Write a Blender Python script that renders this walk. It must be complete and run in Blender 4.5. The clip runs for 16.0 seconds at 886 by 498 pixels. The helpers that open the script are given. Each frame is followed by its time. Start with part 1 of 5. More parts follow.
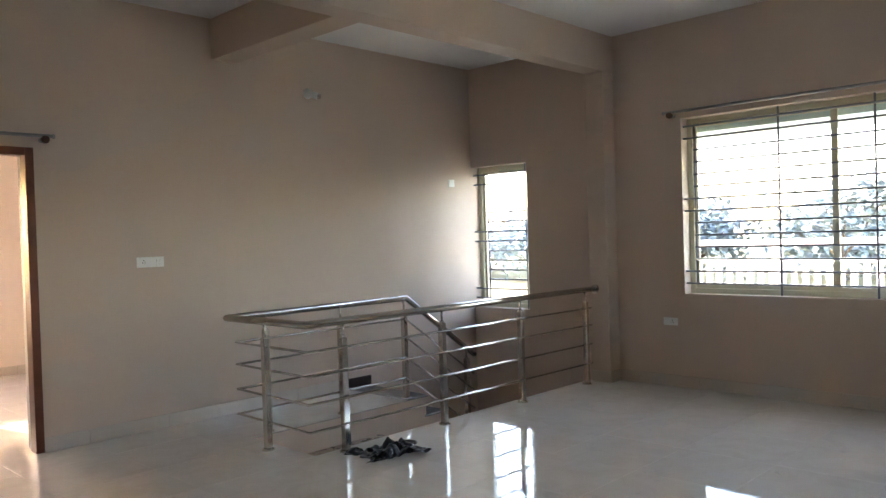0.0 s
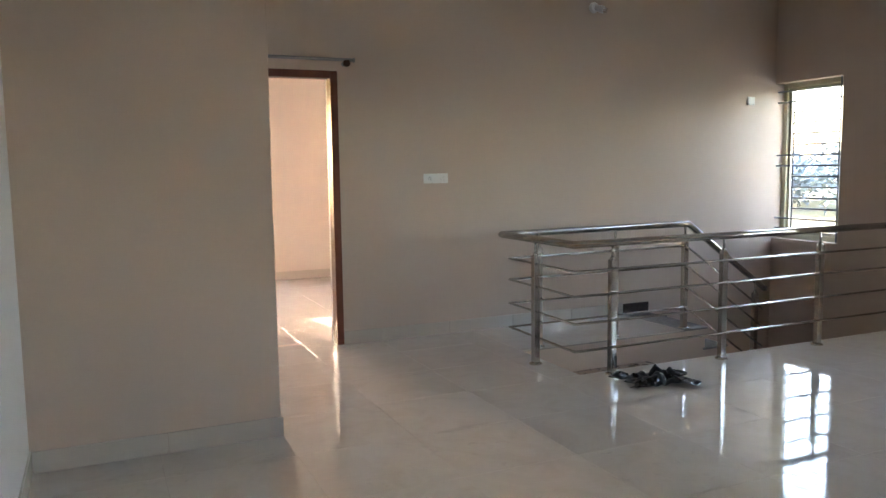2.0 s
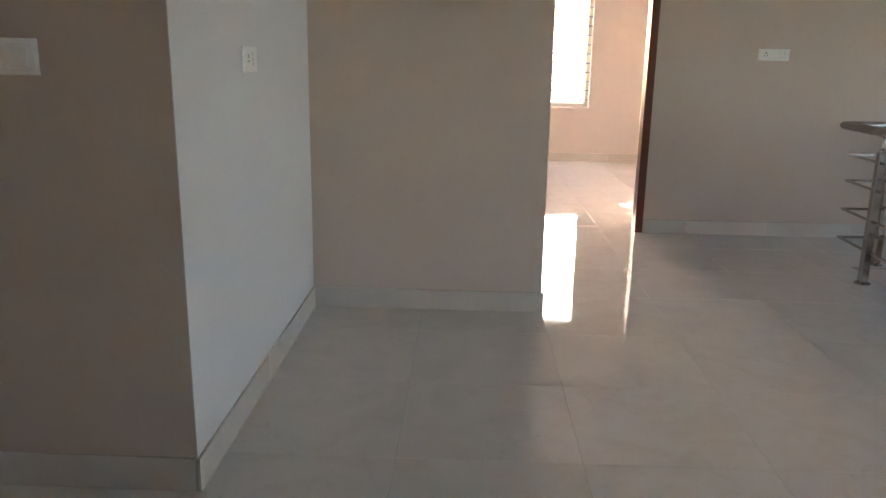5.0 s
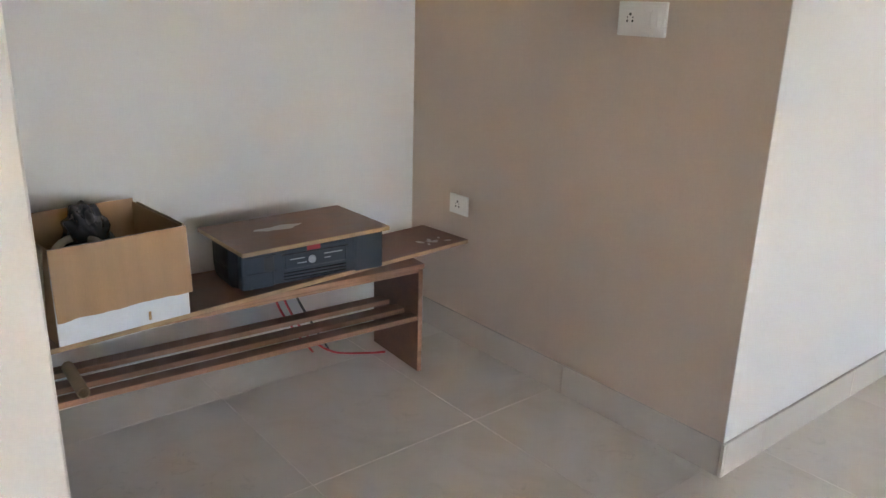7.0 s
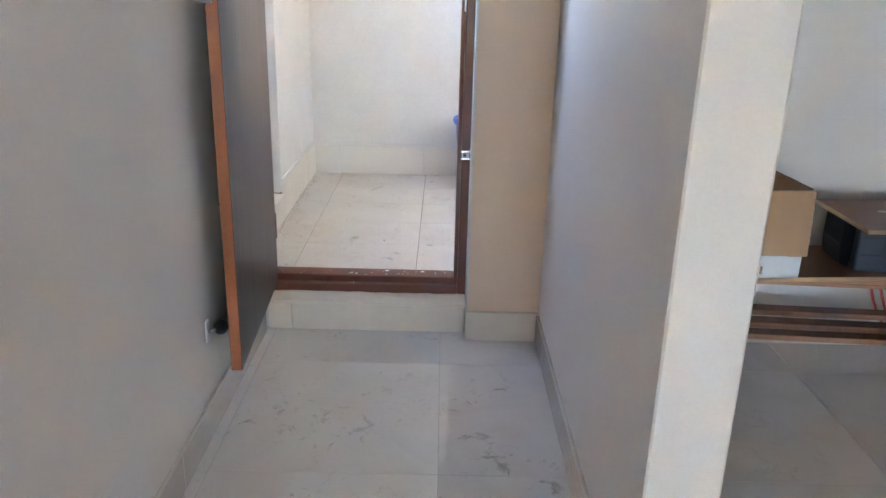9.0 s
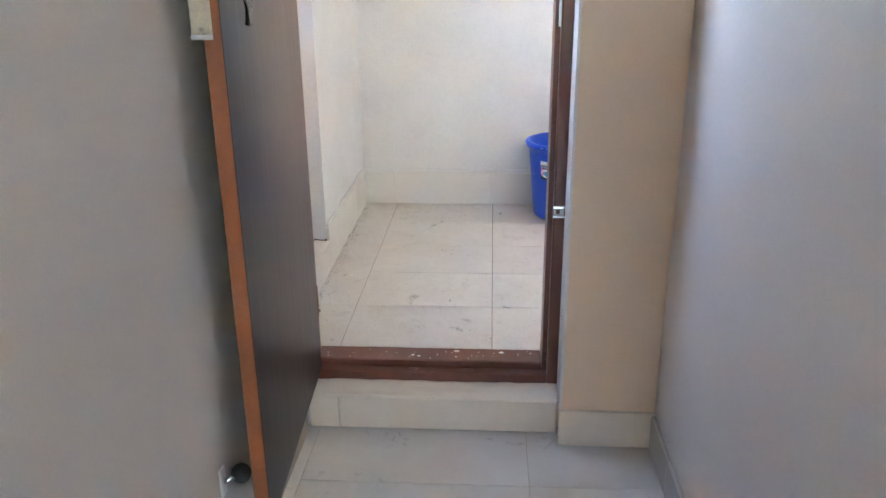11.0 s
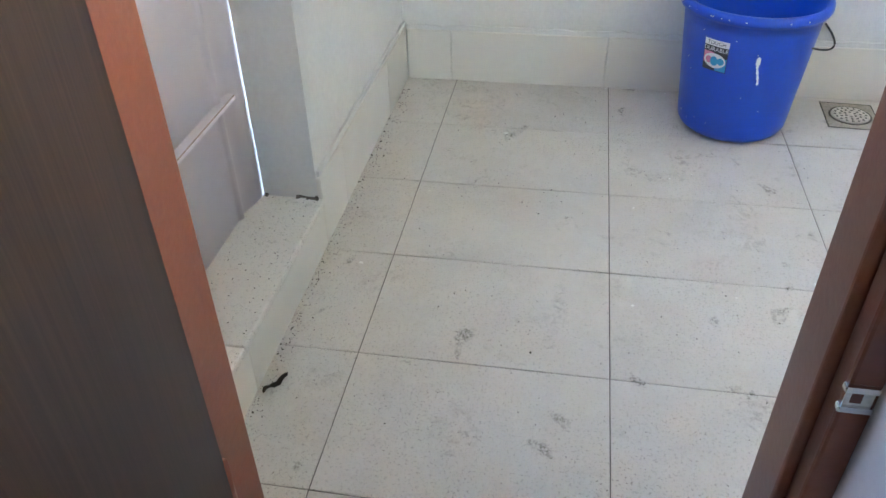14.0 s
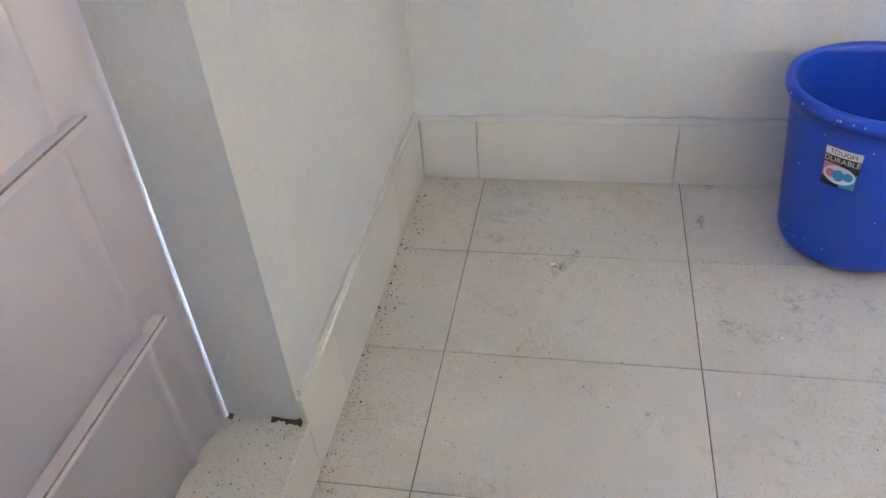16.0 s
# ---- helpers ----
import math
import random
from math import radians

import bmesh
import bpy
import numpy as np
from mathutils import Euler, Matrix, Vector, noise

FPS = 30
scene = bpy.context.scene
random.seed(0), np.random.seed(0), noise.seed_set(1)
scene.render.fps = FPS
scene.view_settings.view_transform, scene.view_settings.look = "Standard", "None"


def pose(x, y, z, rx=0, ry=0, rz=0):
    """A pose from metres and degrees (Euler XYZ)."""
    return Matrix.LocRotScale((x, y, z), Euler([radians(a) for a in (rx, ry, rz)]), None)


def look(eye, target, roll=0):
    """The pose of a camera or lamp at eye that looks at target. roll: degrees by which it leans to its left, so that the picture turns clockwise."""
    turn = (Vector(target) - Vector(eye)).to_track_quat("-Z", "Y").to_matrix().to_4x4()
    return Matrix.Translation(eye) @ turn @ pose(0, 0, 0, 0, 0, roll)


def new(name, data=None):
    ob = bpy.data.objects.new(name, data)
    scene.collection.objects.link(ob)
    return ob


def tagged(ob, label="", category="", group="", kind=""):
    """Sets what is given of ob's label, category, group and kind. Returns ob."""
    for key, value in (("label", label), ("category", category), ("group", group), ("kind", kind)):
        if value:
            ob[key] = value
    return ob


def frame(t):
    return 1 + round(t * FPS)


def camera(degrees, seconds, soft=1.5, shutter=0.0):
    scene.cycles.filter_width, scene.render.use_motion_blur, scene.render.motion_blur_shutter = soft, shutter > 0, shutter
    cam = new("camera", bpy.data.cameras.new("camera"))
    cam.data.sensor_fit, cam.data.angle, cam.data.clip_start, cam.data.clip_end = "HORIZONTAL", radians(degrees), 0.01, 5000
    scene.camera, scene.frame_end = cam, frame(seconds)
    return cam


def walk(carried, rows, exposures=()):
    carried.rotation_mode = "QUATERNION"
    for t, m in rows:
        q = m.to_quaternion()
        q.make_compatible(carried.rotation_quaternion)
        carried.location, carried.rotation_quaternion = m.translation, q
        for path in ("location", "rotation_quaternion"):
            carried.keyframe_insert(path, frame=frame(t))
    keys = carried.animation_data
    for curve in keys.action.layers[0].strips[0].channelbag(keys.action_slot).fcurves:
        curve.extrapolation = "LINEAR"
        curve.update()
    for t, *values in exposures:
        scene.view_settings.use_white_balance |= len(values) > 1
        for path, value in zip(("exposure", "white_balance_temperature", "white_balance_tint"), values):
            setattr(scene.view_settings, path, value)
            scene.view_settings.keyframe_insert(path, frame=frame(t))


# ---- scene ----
cam = camera(59.7, 16.0)
PATH = [
    (0, (-0.901, 0.616, 1.39), (0.538, 2.005, 1.358), -1.8),
    (0.5, (-0.877, 0.632, 1.376), (0.439, 2.137, 1.293), -1.0),
    (1, (-0.833, 0.62, 1.358), (0.29, 2.272, 1.254), -1.0),
    (1.5, (-0.782, 0.601, 1.389), (0.154, 2.363, 1.253), -0.0),
    (2, (-0.737, 0.572, 1.345), (0.077, 2.387, 1.138), -0.8),
    (2.5, (-0.678, 0.606, 1.331), (0.067, 2.448, 1.1), -0.5),
    (3, (-0.614, 0.695, 1.302), (0.015, 2.574, 1.028), -0.4),
    (3.2, (-0.574, 0.709, 1.308), (0.019, 2.597, 1.024), -0.6),
    (5.3, (-0.28, 0.742, 1.227), (-0.525, 2.649, 0.676), 2.5),
    (5.5, (-0.259, 0.783, 1.216), (-0.637, 2.657, 0.627), 3.4),
    (6, (-0.238, 0.828, 1.228), (-0.965, 2.583, 0.602), 0.8),
    (6.5, (-0.194, 0.896, 1.241), (-1.334, 2.412, 0.607), 0.7),
    (7, (-0.119, 0.906, 1.253), (-1.592, 2.113, 0.641), 1.6),
    (7.5, (-0.1, 0.891, 1.258), (-1.787, 1.801, 0.685), 0.2),
    (8, (-0.070, 0.793, 1.184), (-1.886, 1.387, 0.592), 0.3),
    (8.5, (-0.044, 0.671, 1.184), (-1.913, 0.945, 0.525), 1.9),
    (9, (-0.060, 0.613, 1.178), (-1.948, 0.623, 0.520), 1.5),
    (9.2, (-0.104, 0.601, 1.175), (-2.002, 0.557, 0.544), 1.0),
    (11.3, (-0.840, 0.510, 1.222), (-2.698, 0.359, 0.512), -0.9),
    (11.5, (-0.953, 0.506, 1.221), (-2.803, 0.337, 0.479), -0.9),
    (12, (-1.185, 0.503, 1.215), (-3.000, 0.315, 0.396), 1.1),
    (12.5, (-1.426, 0.457, 1.173), (-3.181, 0.304, 0.226), 1.4),
    (13, (-1.633, 0.406, 1.151), (-3.308, 0.306, 0.062), -0.6),
    (13.5, (-1.877, 0.404, 1.150), (-3.519, 0.215, 0.025), -0.8),
    (14, (-2.072, 0.415, 1.155), (-3.648, 0.125, -0.042), -1.4),
    (14.5, (-2.261, 0.375, 1.130), (-3.795, 0.108, -0.125), -1.5),
    (15, (-2.418, 0.317, 1.145), (-3.935, 0.063, -0.132), -1.3),
    (15.5, (-2.572, 0.296, 1.150), (-4.106, -0.017, -0.094), -1.4),
    (16, (-2.675, 0.315, 1.167), (-4.223, -0.044, -0.047), -5.3),
]
EXPOSURES = [(0, 5.15, 6900, 22), (2.2, 5.1, 6800, 22), (3.2, 5.05, 6600, 22), (5.3, 5.08, 6700, 22), (6.0, 5.25, 6900, 26), (6.5, 6.28, 6950, 26), (7.4, 6.42, 6900, 27), (8.1, 6.28, 6150, 26), (9.2, 6.30, 6450, 25), (11.3, 6.2, 6550, 25), (12.8, 6.15, 6600, 24), (13.7, 6.1, 6100, 16), (14.5, 5.78, 6250, 21), (16, 5.75, 6450, 24)]
walk(cam, [(t, look(e, g, r)) for t, e, g, r in PATH], EXPOSURES)

# ---------------------------------------------------------------- light
world = bpy.data.worlds.new("World")
scene.world = world
world.use_nodes = True
wn = world.node_tree.nodes
sky = wn.new("ShaderNodeTexSky")
sky.sky_type = "NISHITA"
sky.sun_disc = False
sky.sun_elevation = radians(13.6)
sky.sun_rotation = radians(-14.6)
sky.air_density, sky.dust_density, sky.ozone_density = 1.0, 1.2, 1.0
world.node_tree.links.new(sky.outputs[0], wn["Background"].inputs[0])
wn["Background"].inputs[1].default_value = 0.15
sun = new("sun", bpy.data.lights.new("sun", "SUN"))
sun.data.energy, sun.data.angle, sun.data.color = 2.0, radians(0.6), (1.0, 0.93, 0.82)
sun.matrix_world = look((0, 0, 0), (0.26, -1.0, -0.25))


# ---------------------------------------------------------------- material helpers
def mat(name, color, rough=0.6, metal=0.0, vary=0.06, scale=3.0, fine=60.0, bump=0.05, dirt=0.0, dirt_color=(0.2, 0.17, 0.14), coat=0.0, spec=0.5,
        rough_vary=0.08, random_tint=0.0, stretch=(1, 1, 1)):
    """A painted or natural surface: broad and fine variation of colour and gloss, fine relief, optional blotches of dirt."""
    m = bpy.data.materials.new(name)
    m.use_nodes = True
    n, l = m.node_tree.nodes, m.node_tree.links
    b = n["Principled BSDF"]
    co = n.new("ShaderNodeTexCoord")
    geo = n.new("ShaderNodeNewGeometry")
    mp = n.new("ShaderNodeMapping")
    mp.inputs["Scale"].default_value = stretch
    l.new(geo.outputs["Position"], mp.inputs["Vector"])
    vec = mp.outputs["Vector"]

    def tex(s, det=4.0, rgh=0.55):
        t = n.new("ShaderNodeTexNoise")
        t.inputs["Scale"].default_value, t.inputs["Detail"].default_value, t.inputs["Roughness"].default_value = s, det, rgh
        l.new(vec, t.inputs["Vector"])
        return t.outputs["Fac"]

    def ramp(fac, a, c, lo=0.3, hi=0.7):
        r = n.new("ShaderNodeMapRange")
        r.inputs["From Min"].default_value, r.inputs["From Max"].default_value = lo, hi
        r.inputs["To Min"].default_value, r.inputs["To Max"].default_value = a, c
        l.new(fac, r.inputs["Value"])
        return r.outputs["Result"]

    def mul(a, c):
        x = n.new("ShaderNodeMath")
        x.operation = "MULTIPLY"
        l.new(a, x.inputs[0])
        l.new(c, x.inputs[1])
        return x.outputs[0]

    big, small = tex(scale), tex(fine)
    value = mul(ramp(big, 1 - vary, 1 + vary), ramp(small, 1 - vary * 0.6, 1 + vary * 0.6))
    if random_tint:
        oi = n.new("ShaderNodeObjectInfo")
        value = mul(value, ramp(oi.outputs["Random"], 1 - random_tint, 1 + random_tint, 0, 1))
    hsv = n.new("ShaderNodeHueSaturation")
    hsv.inputs["Color"].default_value = (*color, 1)
    l.new(value, hsv.inputs["Value"])
    col = hsv.outputs["Color"]
    if dirt:
        mix = n.new("ShaderNodeMixRGB")
        mix.inputs[2].default_value = (*dirt_color, 1)
        l.new(mul(ramp(tex(scale * 2.3, 8, 0.65), 0, 1, 0.55, 0.75), ramp(tex(fine * 0.7, 6, 0.7), 0.0, dirt, 0.45, 0.7)), mix.inputs[0])
        l.new(col, mix.inputs[1])
        col = mix.outputs[0]
    l.new(col, b.inputs["Base Color"])
    l.new(ramp(big, max(rough - rough_vary, 0.02), rough + rough_vary), b.inputs["Roughness"])
    b.inputs["Metallic"].default_value = metal
    b.inputs["Coat Weight"].default_value = coat
    b.inputs["Coat Roughness"].default_value = 0.05
    b.inputs["Specular IOR Level"].default_value = spec
    if bump:
        bp = n.new("ShaderNodeBump")
        bp.inputs["Strength"].default_value = bump
        bp.inputs["Distance"].default_value = 0.004
        l.new(small, bp.inputs["Height"])
        l.new(bp.outputs[0], b.inputs["Normal"])
    return m


TAN = mat("tan wall paint", (0.60, 0.485, 0.405), 0.55, vary=0.03, scale=1.1, fine=170, bump=0.08, spec=0.35)
OFFWHITE = mat("off-white wall paint", (0.69, 0.665, 0.65), 0.5, vary=0.025, scale=1.0, fine=170, bump=0.08, spec=0.35)
CREAM = mat("cream wall paint", (0.73, 0.68, 0.63), 0.5, vary=0.03, scale=1.1, fine=170, bump=0.08, spec=0.35)
WARMTAN = mat("warm tan stub paint", (0.78, 0.585, 0.43), 0.5, vary=0.03, scale=1.1, fine=170, bump=0.08, spec=0.35)
PEACH = mat("peach bedroom paint", (0.70, 0.615, 0.55), 0.55, vary=0.03, scale=1.1, fine=170, bump=0.06)
CEIL = mat("white ceiling paint", (0.84, 0.83, 0.82), 0.7, vary=0.02, scale=0.9, fine=120, bump=0.06)
WHITEWASH = mat("white utility distemper", (0.62, 0.63, 0.63), 0.75, vary=0.05, scale=4.0, fine=90, bump=0.35, dirt=0.12, dirt_color=(0.5, 0.5, 0.48))
CONCRETE = mat("grey cement", (0.42, 0.40, 0.37), 0.85, vary=0.15, scale=3, fine=90, bump=0.3)
FRAMEBROWN = mat("red-brown enamel paint", (0.14, 0.042, 0.022), 0.37, rough_vary=0.05, vary=0.12, scale=7, fine=90, bump=0.1, dirt=0.25, dirt_color=(0.35, 0.25, 0.2))
EDGEBROWN = mat("orange-brown door lipping", (0.36, 0.115, 0.045), 0.4, vary=0.1, scale=9, fine=120, bump=0.05)
PLASTIC_W = mat("white switch plastic", (0.82, 0.82, 0.80), 0.38, vary=0.02, scale=20, fine=150, bump=0.0)
PLASTIC_D = mat("dark socket hole", (0.03, 0.03, 0.03), 0.5, vary=0.05, bump=0)
STEEL = mat("brushed stainless steel", (0.50, 0.46, 0.42), 0.17, 1.0, vary=0.06, scale=10, fine=220, bump=0.02, rough_vary=0.06)
CHROME = mat("chromed metal", (0.7, 0.69, 0.68), 0.15, 1.0, vary=0.05, scale=14, fine=200, bump=0.01, dirt=0.2)
LOCKCREAM = mat("paint-smeared cream plate", (0.62, 0.55, 0.42), 0.45, vary=0.1, scale=40, fine=150, bump=0.05, dirt=0.6, dirt_color=(0.22, 0.08, 0.05))
NICKEL = mat("worn nickel plate", (0.62, 0.60, 0.57), 0.45, 0.5, vary=0.15, scale=60, fine=200, bump=0.05)
RODGREY = mat("grey curtain tube", (0.30, 0.30, 0.31), 0.37, 0.85, vary=0.05, scale=8, fine=100, bump=0.02)
RODBROWN = mat("dark brown knob", (0.07, 0.035, 0.025), 0.35, vary=0.1, scale=30, bump=0.02)
UPVC = mat("cream window profile", (0.62, 0.59, 0.44), 0.4, vary=0.03, scale=6, fine=80, bump=0.02)
# dark colour stands in for the bars' backlit side against the bright sky
GRILL = mat("grill enamel darkened as backlit", (0.22, 0.24, 0.29), 0.4, vary=0.05, scale=10, fine=80, bump=0.02)
GRANITE = mat("grey stair granite", (0.30, 0.29, 0.29), 0.16, vary=0.2, scale=30, fine=260, bump=0.02)
EDGESTRIP = mat("brown edging", (0.17, 0.085, 0.045), 0.3, vary=0.2, scale=20, fine=200, bump=0.03)
DARKSTONE = mat("dark brown skirting stone", (0.05, 0.038, 0.033), 0.17, vary=0.2, scale=25, fine=220, bump=0.02)
LAMINATE = mat("dark walnut laminate", (0.020, 0.0125, 0.0105), 0.36, vary=0.5, scale=30, fine=110, bump=0.02, stretch=(3, 3, 0.04), spec=0.26, rough_vary=0.035)
PLYFACE = mat("brown plywood face", (0.195, 0.092, 0.058), 0.45, vary=0.2, scale=5, fine=70, bump=0.08, stretch=(3, 0.6, 3), dirt=0.15, dirt_color=(0.3, 0.25, 0.2))
PLYEDGE = mat("pale plywood edge", (0.42, 0.27, 0.15), 0.65, vary=0.25, scale=12, fine=150, bump=0.15, stretch=(1, 1, 6))
REDWOOD = mat("reddish plywood edge", (0.34, 0.17, 0.105), 0.6, vary=0.25, scale=12, fine=120, bump=0.12, stretch=(2, 0.5, 4))
UPSBLACK = mat("dark slate plastic case", (0.010, 0.012, 0.017), 0.45, spec=0.25, vary=0.08, scale=12, fine=250, bump=0.05)
UPSPANEL = mat("slate plastic front panel", (0.028, 0.037, 0.052), 0.42, spec=0.3, vary=0.08, scale=12, fine=250, bump=0.03)
REDMARK = mat("red printed badge", (0.35, 0.02, 0.03), 0.4, bump=0)
GREYMARK = mat("grey printed mark", (0.35, 0.37, 0.4), 0.4, bump=0)
CARDB = mat("brown corrugated cardboard", (0.42, 0.255, 0.145), 0.75, vary=0.06, scale=6, fine=120, bump=0.12, stretch=(1, 5, 0.6))
CARDW = mat("white printed carton", (0.68, 0.71, 0.76), 0.55, vary=0.03, scale=8, fine=120, bump=0.05, dirt=0.08)
CARDEDGE = mat("torn cardboard edge", (0.30, 0.22, 0.14), 0.85, vary=0.2, scale=30, fine=200, bump=0.3)
BLACKBAG = mat("black plastic sheet", (0.010, 0.0105, 0.012), 0.30, vary=0.25, scale=14, fine=120, bump=0.15, dirt=0.08, dirt_color=(0.18, 0.17, 0.16))
GREYBAG = mat("dark grey plastic bundle", (0.022, 0.023, 0.027), 0.24, vary=0.3, scale=30, fine=90, bump=0.1)
CABLE_R = mat("red cable sheath", (0.42, 0.03, 0.035), 0.4, bump=0)
CABLE_K = mat("black cable sheath", (0.02, 0.02, 0.022), 0.4, bump=0)
TUBEWOOD = mat("brown paper tube", (0.30, 0.2, 0.11), 0.6, vary=0.1, scale=20, fine=100)
PAPER = mat("torn paper label", (0.55, 0.5, 0.46), 0.7, vary=0.08, scale=40, fine=200)
LILAC = mat("lilac enamelled sheet metal", (0.68, 0.64, 0.70), 0.30, rough_vary=0.02, vary=0.012, scale=3, fine=25, bump=0.03)
BUCKETBLUE = mat("blue bucket plastic", (0.008, 0.066, 0.48), 0.38, vary=0.06, scale=8, fine=120, bump=0.03, dirt=0.06, dirt_color=(0.35, 0.4, 0.6))
RUSTED = mat("brown worn enamel edge", (0.34, 0.27, 0.25), 0.7, vary=0.3, scale=40, fine=160, bump=0.2)
WHITEPAINT = mat("white paint drip", (0.8, 0.8, 0.8), 0.5, vary=0.02, bump=0)
BLACKINK = mat("black ink", (0.015, 0.015, 0.018), 0.45, bump=0)
CYANINK = mat("cyan print", (0.03, 0.35, 0.6), 0.4, bump=0)
PINKINK = mat("pink print", (0.72, 0.25, 0.38), 0.4, bump=0)
DRAINBED = mat("stained cement bed", (0.33, 0.30, 0.26), 0.8, vary=0.25, scale=30, fine=160, bump=0.3, dirt=0.7, dirt_color=(0.12, 0.10, 0.08))
DEBRIS = mat("dark dried leaf", (0.03, 0.022, 0.016), 0.85, vary=0.3, scale=60, bump=0.3)
GRIME = mat("black mould grime", (0.10, 0.09, 0.08), 0.95, vary=0.3, scale=80, bump=0.4)
BALCONY = mat("white balcony paint", (0.60, 0.62, 0.64), 0.5, vary=0.03, scale=3, fine=60, bump=0.05)
SOFFIT = mat("pale green soffit", (0.5, 0.62, 0.6), 0.6, vary=0.03, scale=2, fine=60, bump=0.05)
GROUND = mat("dry earth and grass", (0.16, 0.15, 0.07), 0.95, vary=0.35, scale=0.2, fine=4, bump=0.4)
# blue-grey and pale: distance haze is put into the leaf colour
LEAF = mat("foliage with haze in its colour", (0.19, 0.235, 0.255), 0.6, vary=0.35, scale=2, fine=12, bump=0.1, random_tint=0.3)
BARK = mat("grey bark", (0.12, 0.09, 0.07), 0.9, vary=0.3, scale=6, fine=40, bump=0.4)


def tile_mat(name, color, vein, rough, speck=0.0, smudge=0.0):
    """Glazed floor tile: cloudy veins, each tile of its own shade and its own cut of the pattern, scuffs and dirt."""
    m = bpy.data.materials.new(name)
    m.use_nodes = True
    n, l = m.node_tree.nodes, m.node_tree.links
    b = n["Principled BSDF"]
    geo, oi = n.new("ShaderNodeNewGeometry"), n.new("ShaderNodeObjectInfo")
    off = n.new("ShaderNodeVectorMath")
    off.operation = "MULTIPLY_ADD"
    off.inputs[1].default_value = (9, 5, 3)
    l.new(oi.outputs["Random"], off.inputs[0])
    l.new(geo.outputs["Position"], off.inputs[2])

    def noise_tex(s, det, dist=0.0, rgh=0.6, vec=None):
        t = n.new("ShaderNodeTexNoise")
        for k, v in (("Scale", s), ("Detail", det), ("Distortion", dist), ("Roughness", rgh)):
            t.inputs[k].default_value = v
        l.new(vec or off.outputs[0], t.inputs["Vector"])
        return t.outputs["Fac"]

    def ramp(fac, lo, hi, a, c):
        r = n.new("ShaderNodeMapRange")
        for k, v in (("From Min", lo), ("From Max", hi), ("To Min", a), ("To Max", c)):
            r.inputs[k].default_value = v
        l.new(fac, r.inputs["Value"])
        return r.outputs["Result"]

    def blend(fac, a, c):
        x = n.new("ShaderNodeMixRGB")
        l.new(fac, x.inputs[0])
        if isinstance(a, tuple):
            x.inputs[1].default_value = (*a, 1)
        else:
            l.new(a, x.inputs[1])
        x.inputs[2].default_value = (*c, 1)
        return x.outputs[0]

    def times(a, c):
        x = n.new("ShaderNodeMath")
        x.operation = "MULTIPLY"
        l.new(a, x.inputs[0])
        l.new(c, x.inputs[1])
        return x.outputs[0]

    cloud = noise_tex(3.2, 6, 1.6)
    col = blend(ramp(cloud, 0.42, 0.68, 0, 0.75), color, vein)
    tint = n.new("ShaderNodeHueSaturation")
    l.new(col, tint.inputs["Color"])
    l.new(ramp(oi.outputs["Random"], 0, 1, 0.985, 1.015), tint.inputs["Value"])
    col = tint.outputs["Color"]
    pos = geo.outputs["Position"]
    if smudge:
        patch = ramp(noise_tex(2.3, 3, 0.6, 0.5, pos), 0.48, 0.62, 0, 1)
        mark = ramp(noise_tex(10, 6, 2.6, 0.66, pos), 0.57, 0.68, 0, smudge)
        col = blend(times(patch, mark), col, (0.20, 0.185, 0.165))
    if speck:
        patch = ramp(noise_tex(2.6, 6, 0.8, 0.65, pos), 0.34, 0.62, 0.2, 1)
        mark = ramp(noise_tex(190, 5, 0.3, 0.8, pos), 0.55, 0.66, 0, speck)
        col = blend(times(patch, mark), col, (0.16, 0.145, 0.125))
        col = blend(ramp(noise_tex(24, 7, 1.4, 0.72, pos), 0.50, 0.68, 0, 0.5), col, (0.64, 0.62, 0.59))
        smear = times(ramp(noise_tex(5.5, 4, 1.2, 0.6, pos), 0.56, 0.68, 0, 1), ramp(noise_tex(60, 6, 0.6, 0.75, pos), 0.47, 0.64, 0, 0.55))
        col = blend(smear, col, (0.17, 0.155, 0.14))
        blot = times(ramp(noise_tex(13, 3, 0.5, 0.5, pos), 0.665, 0.73, 0, 1), ramp(noise_tex(160, 6, 0.4, 0.75, pos), 0.44, 0.58, 0, 0.85))
        col = blend(blot, col, (0.09, 0.08, 0.07))
        col = blend(ramp(noise_tex(1.7, 5, 0.4, 0.6, pos), 0.42, 0.75, 0, 0.35), col, (0.43, 0.38, 0.33))
        col = blend(ramp(noise_tex(38, 2, 0, 0.5, pos), 0.77, 0.785, 0, 0.8), col, (0.8, 0.8, 0.78))
    l.new(col, b.inputs["Base Color"])
    b.inputs["Specular IOR Level"].default_value = 0.75 if rough < 0.1 else 0.5
    l.new(ramp(noise_tex(5, 6, 0.8, 0.6, pos), 0.35, 0.7, rough, rough * 1.6), b.inputs["Roughness"])
    bp = n.new("ShaderNodeBump")
    bp.inputs["Strength"].default_value, bp.inputs["Distance"].default_value = 0.03 if not speck else 0.12, 0.002
    l.new(noise_tex(1.6 if not speck else 70, 2, 0, 0.5, pos), bp.inputs["Height"])
    l.new(bp.outputs[0], b.inputs["Normal"])
    return m


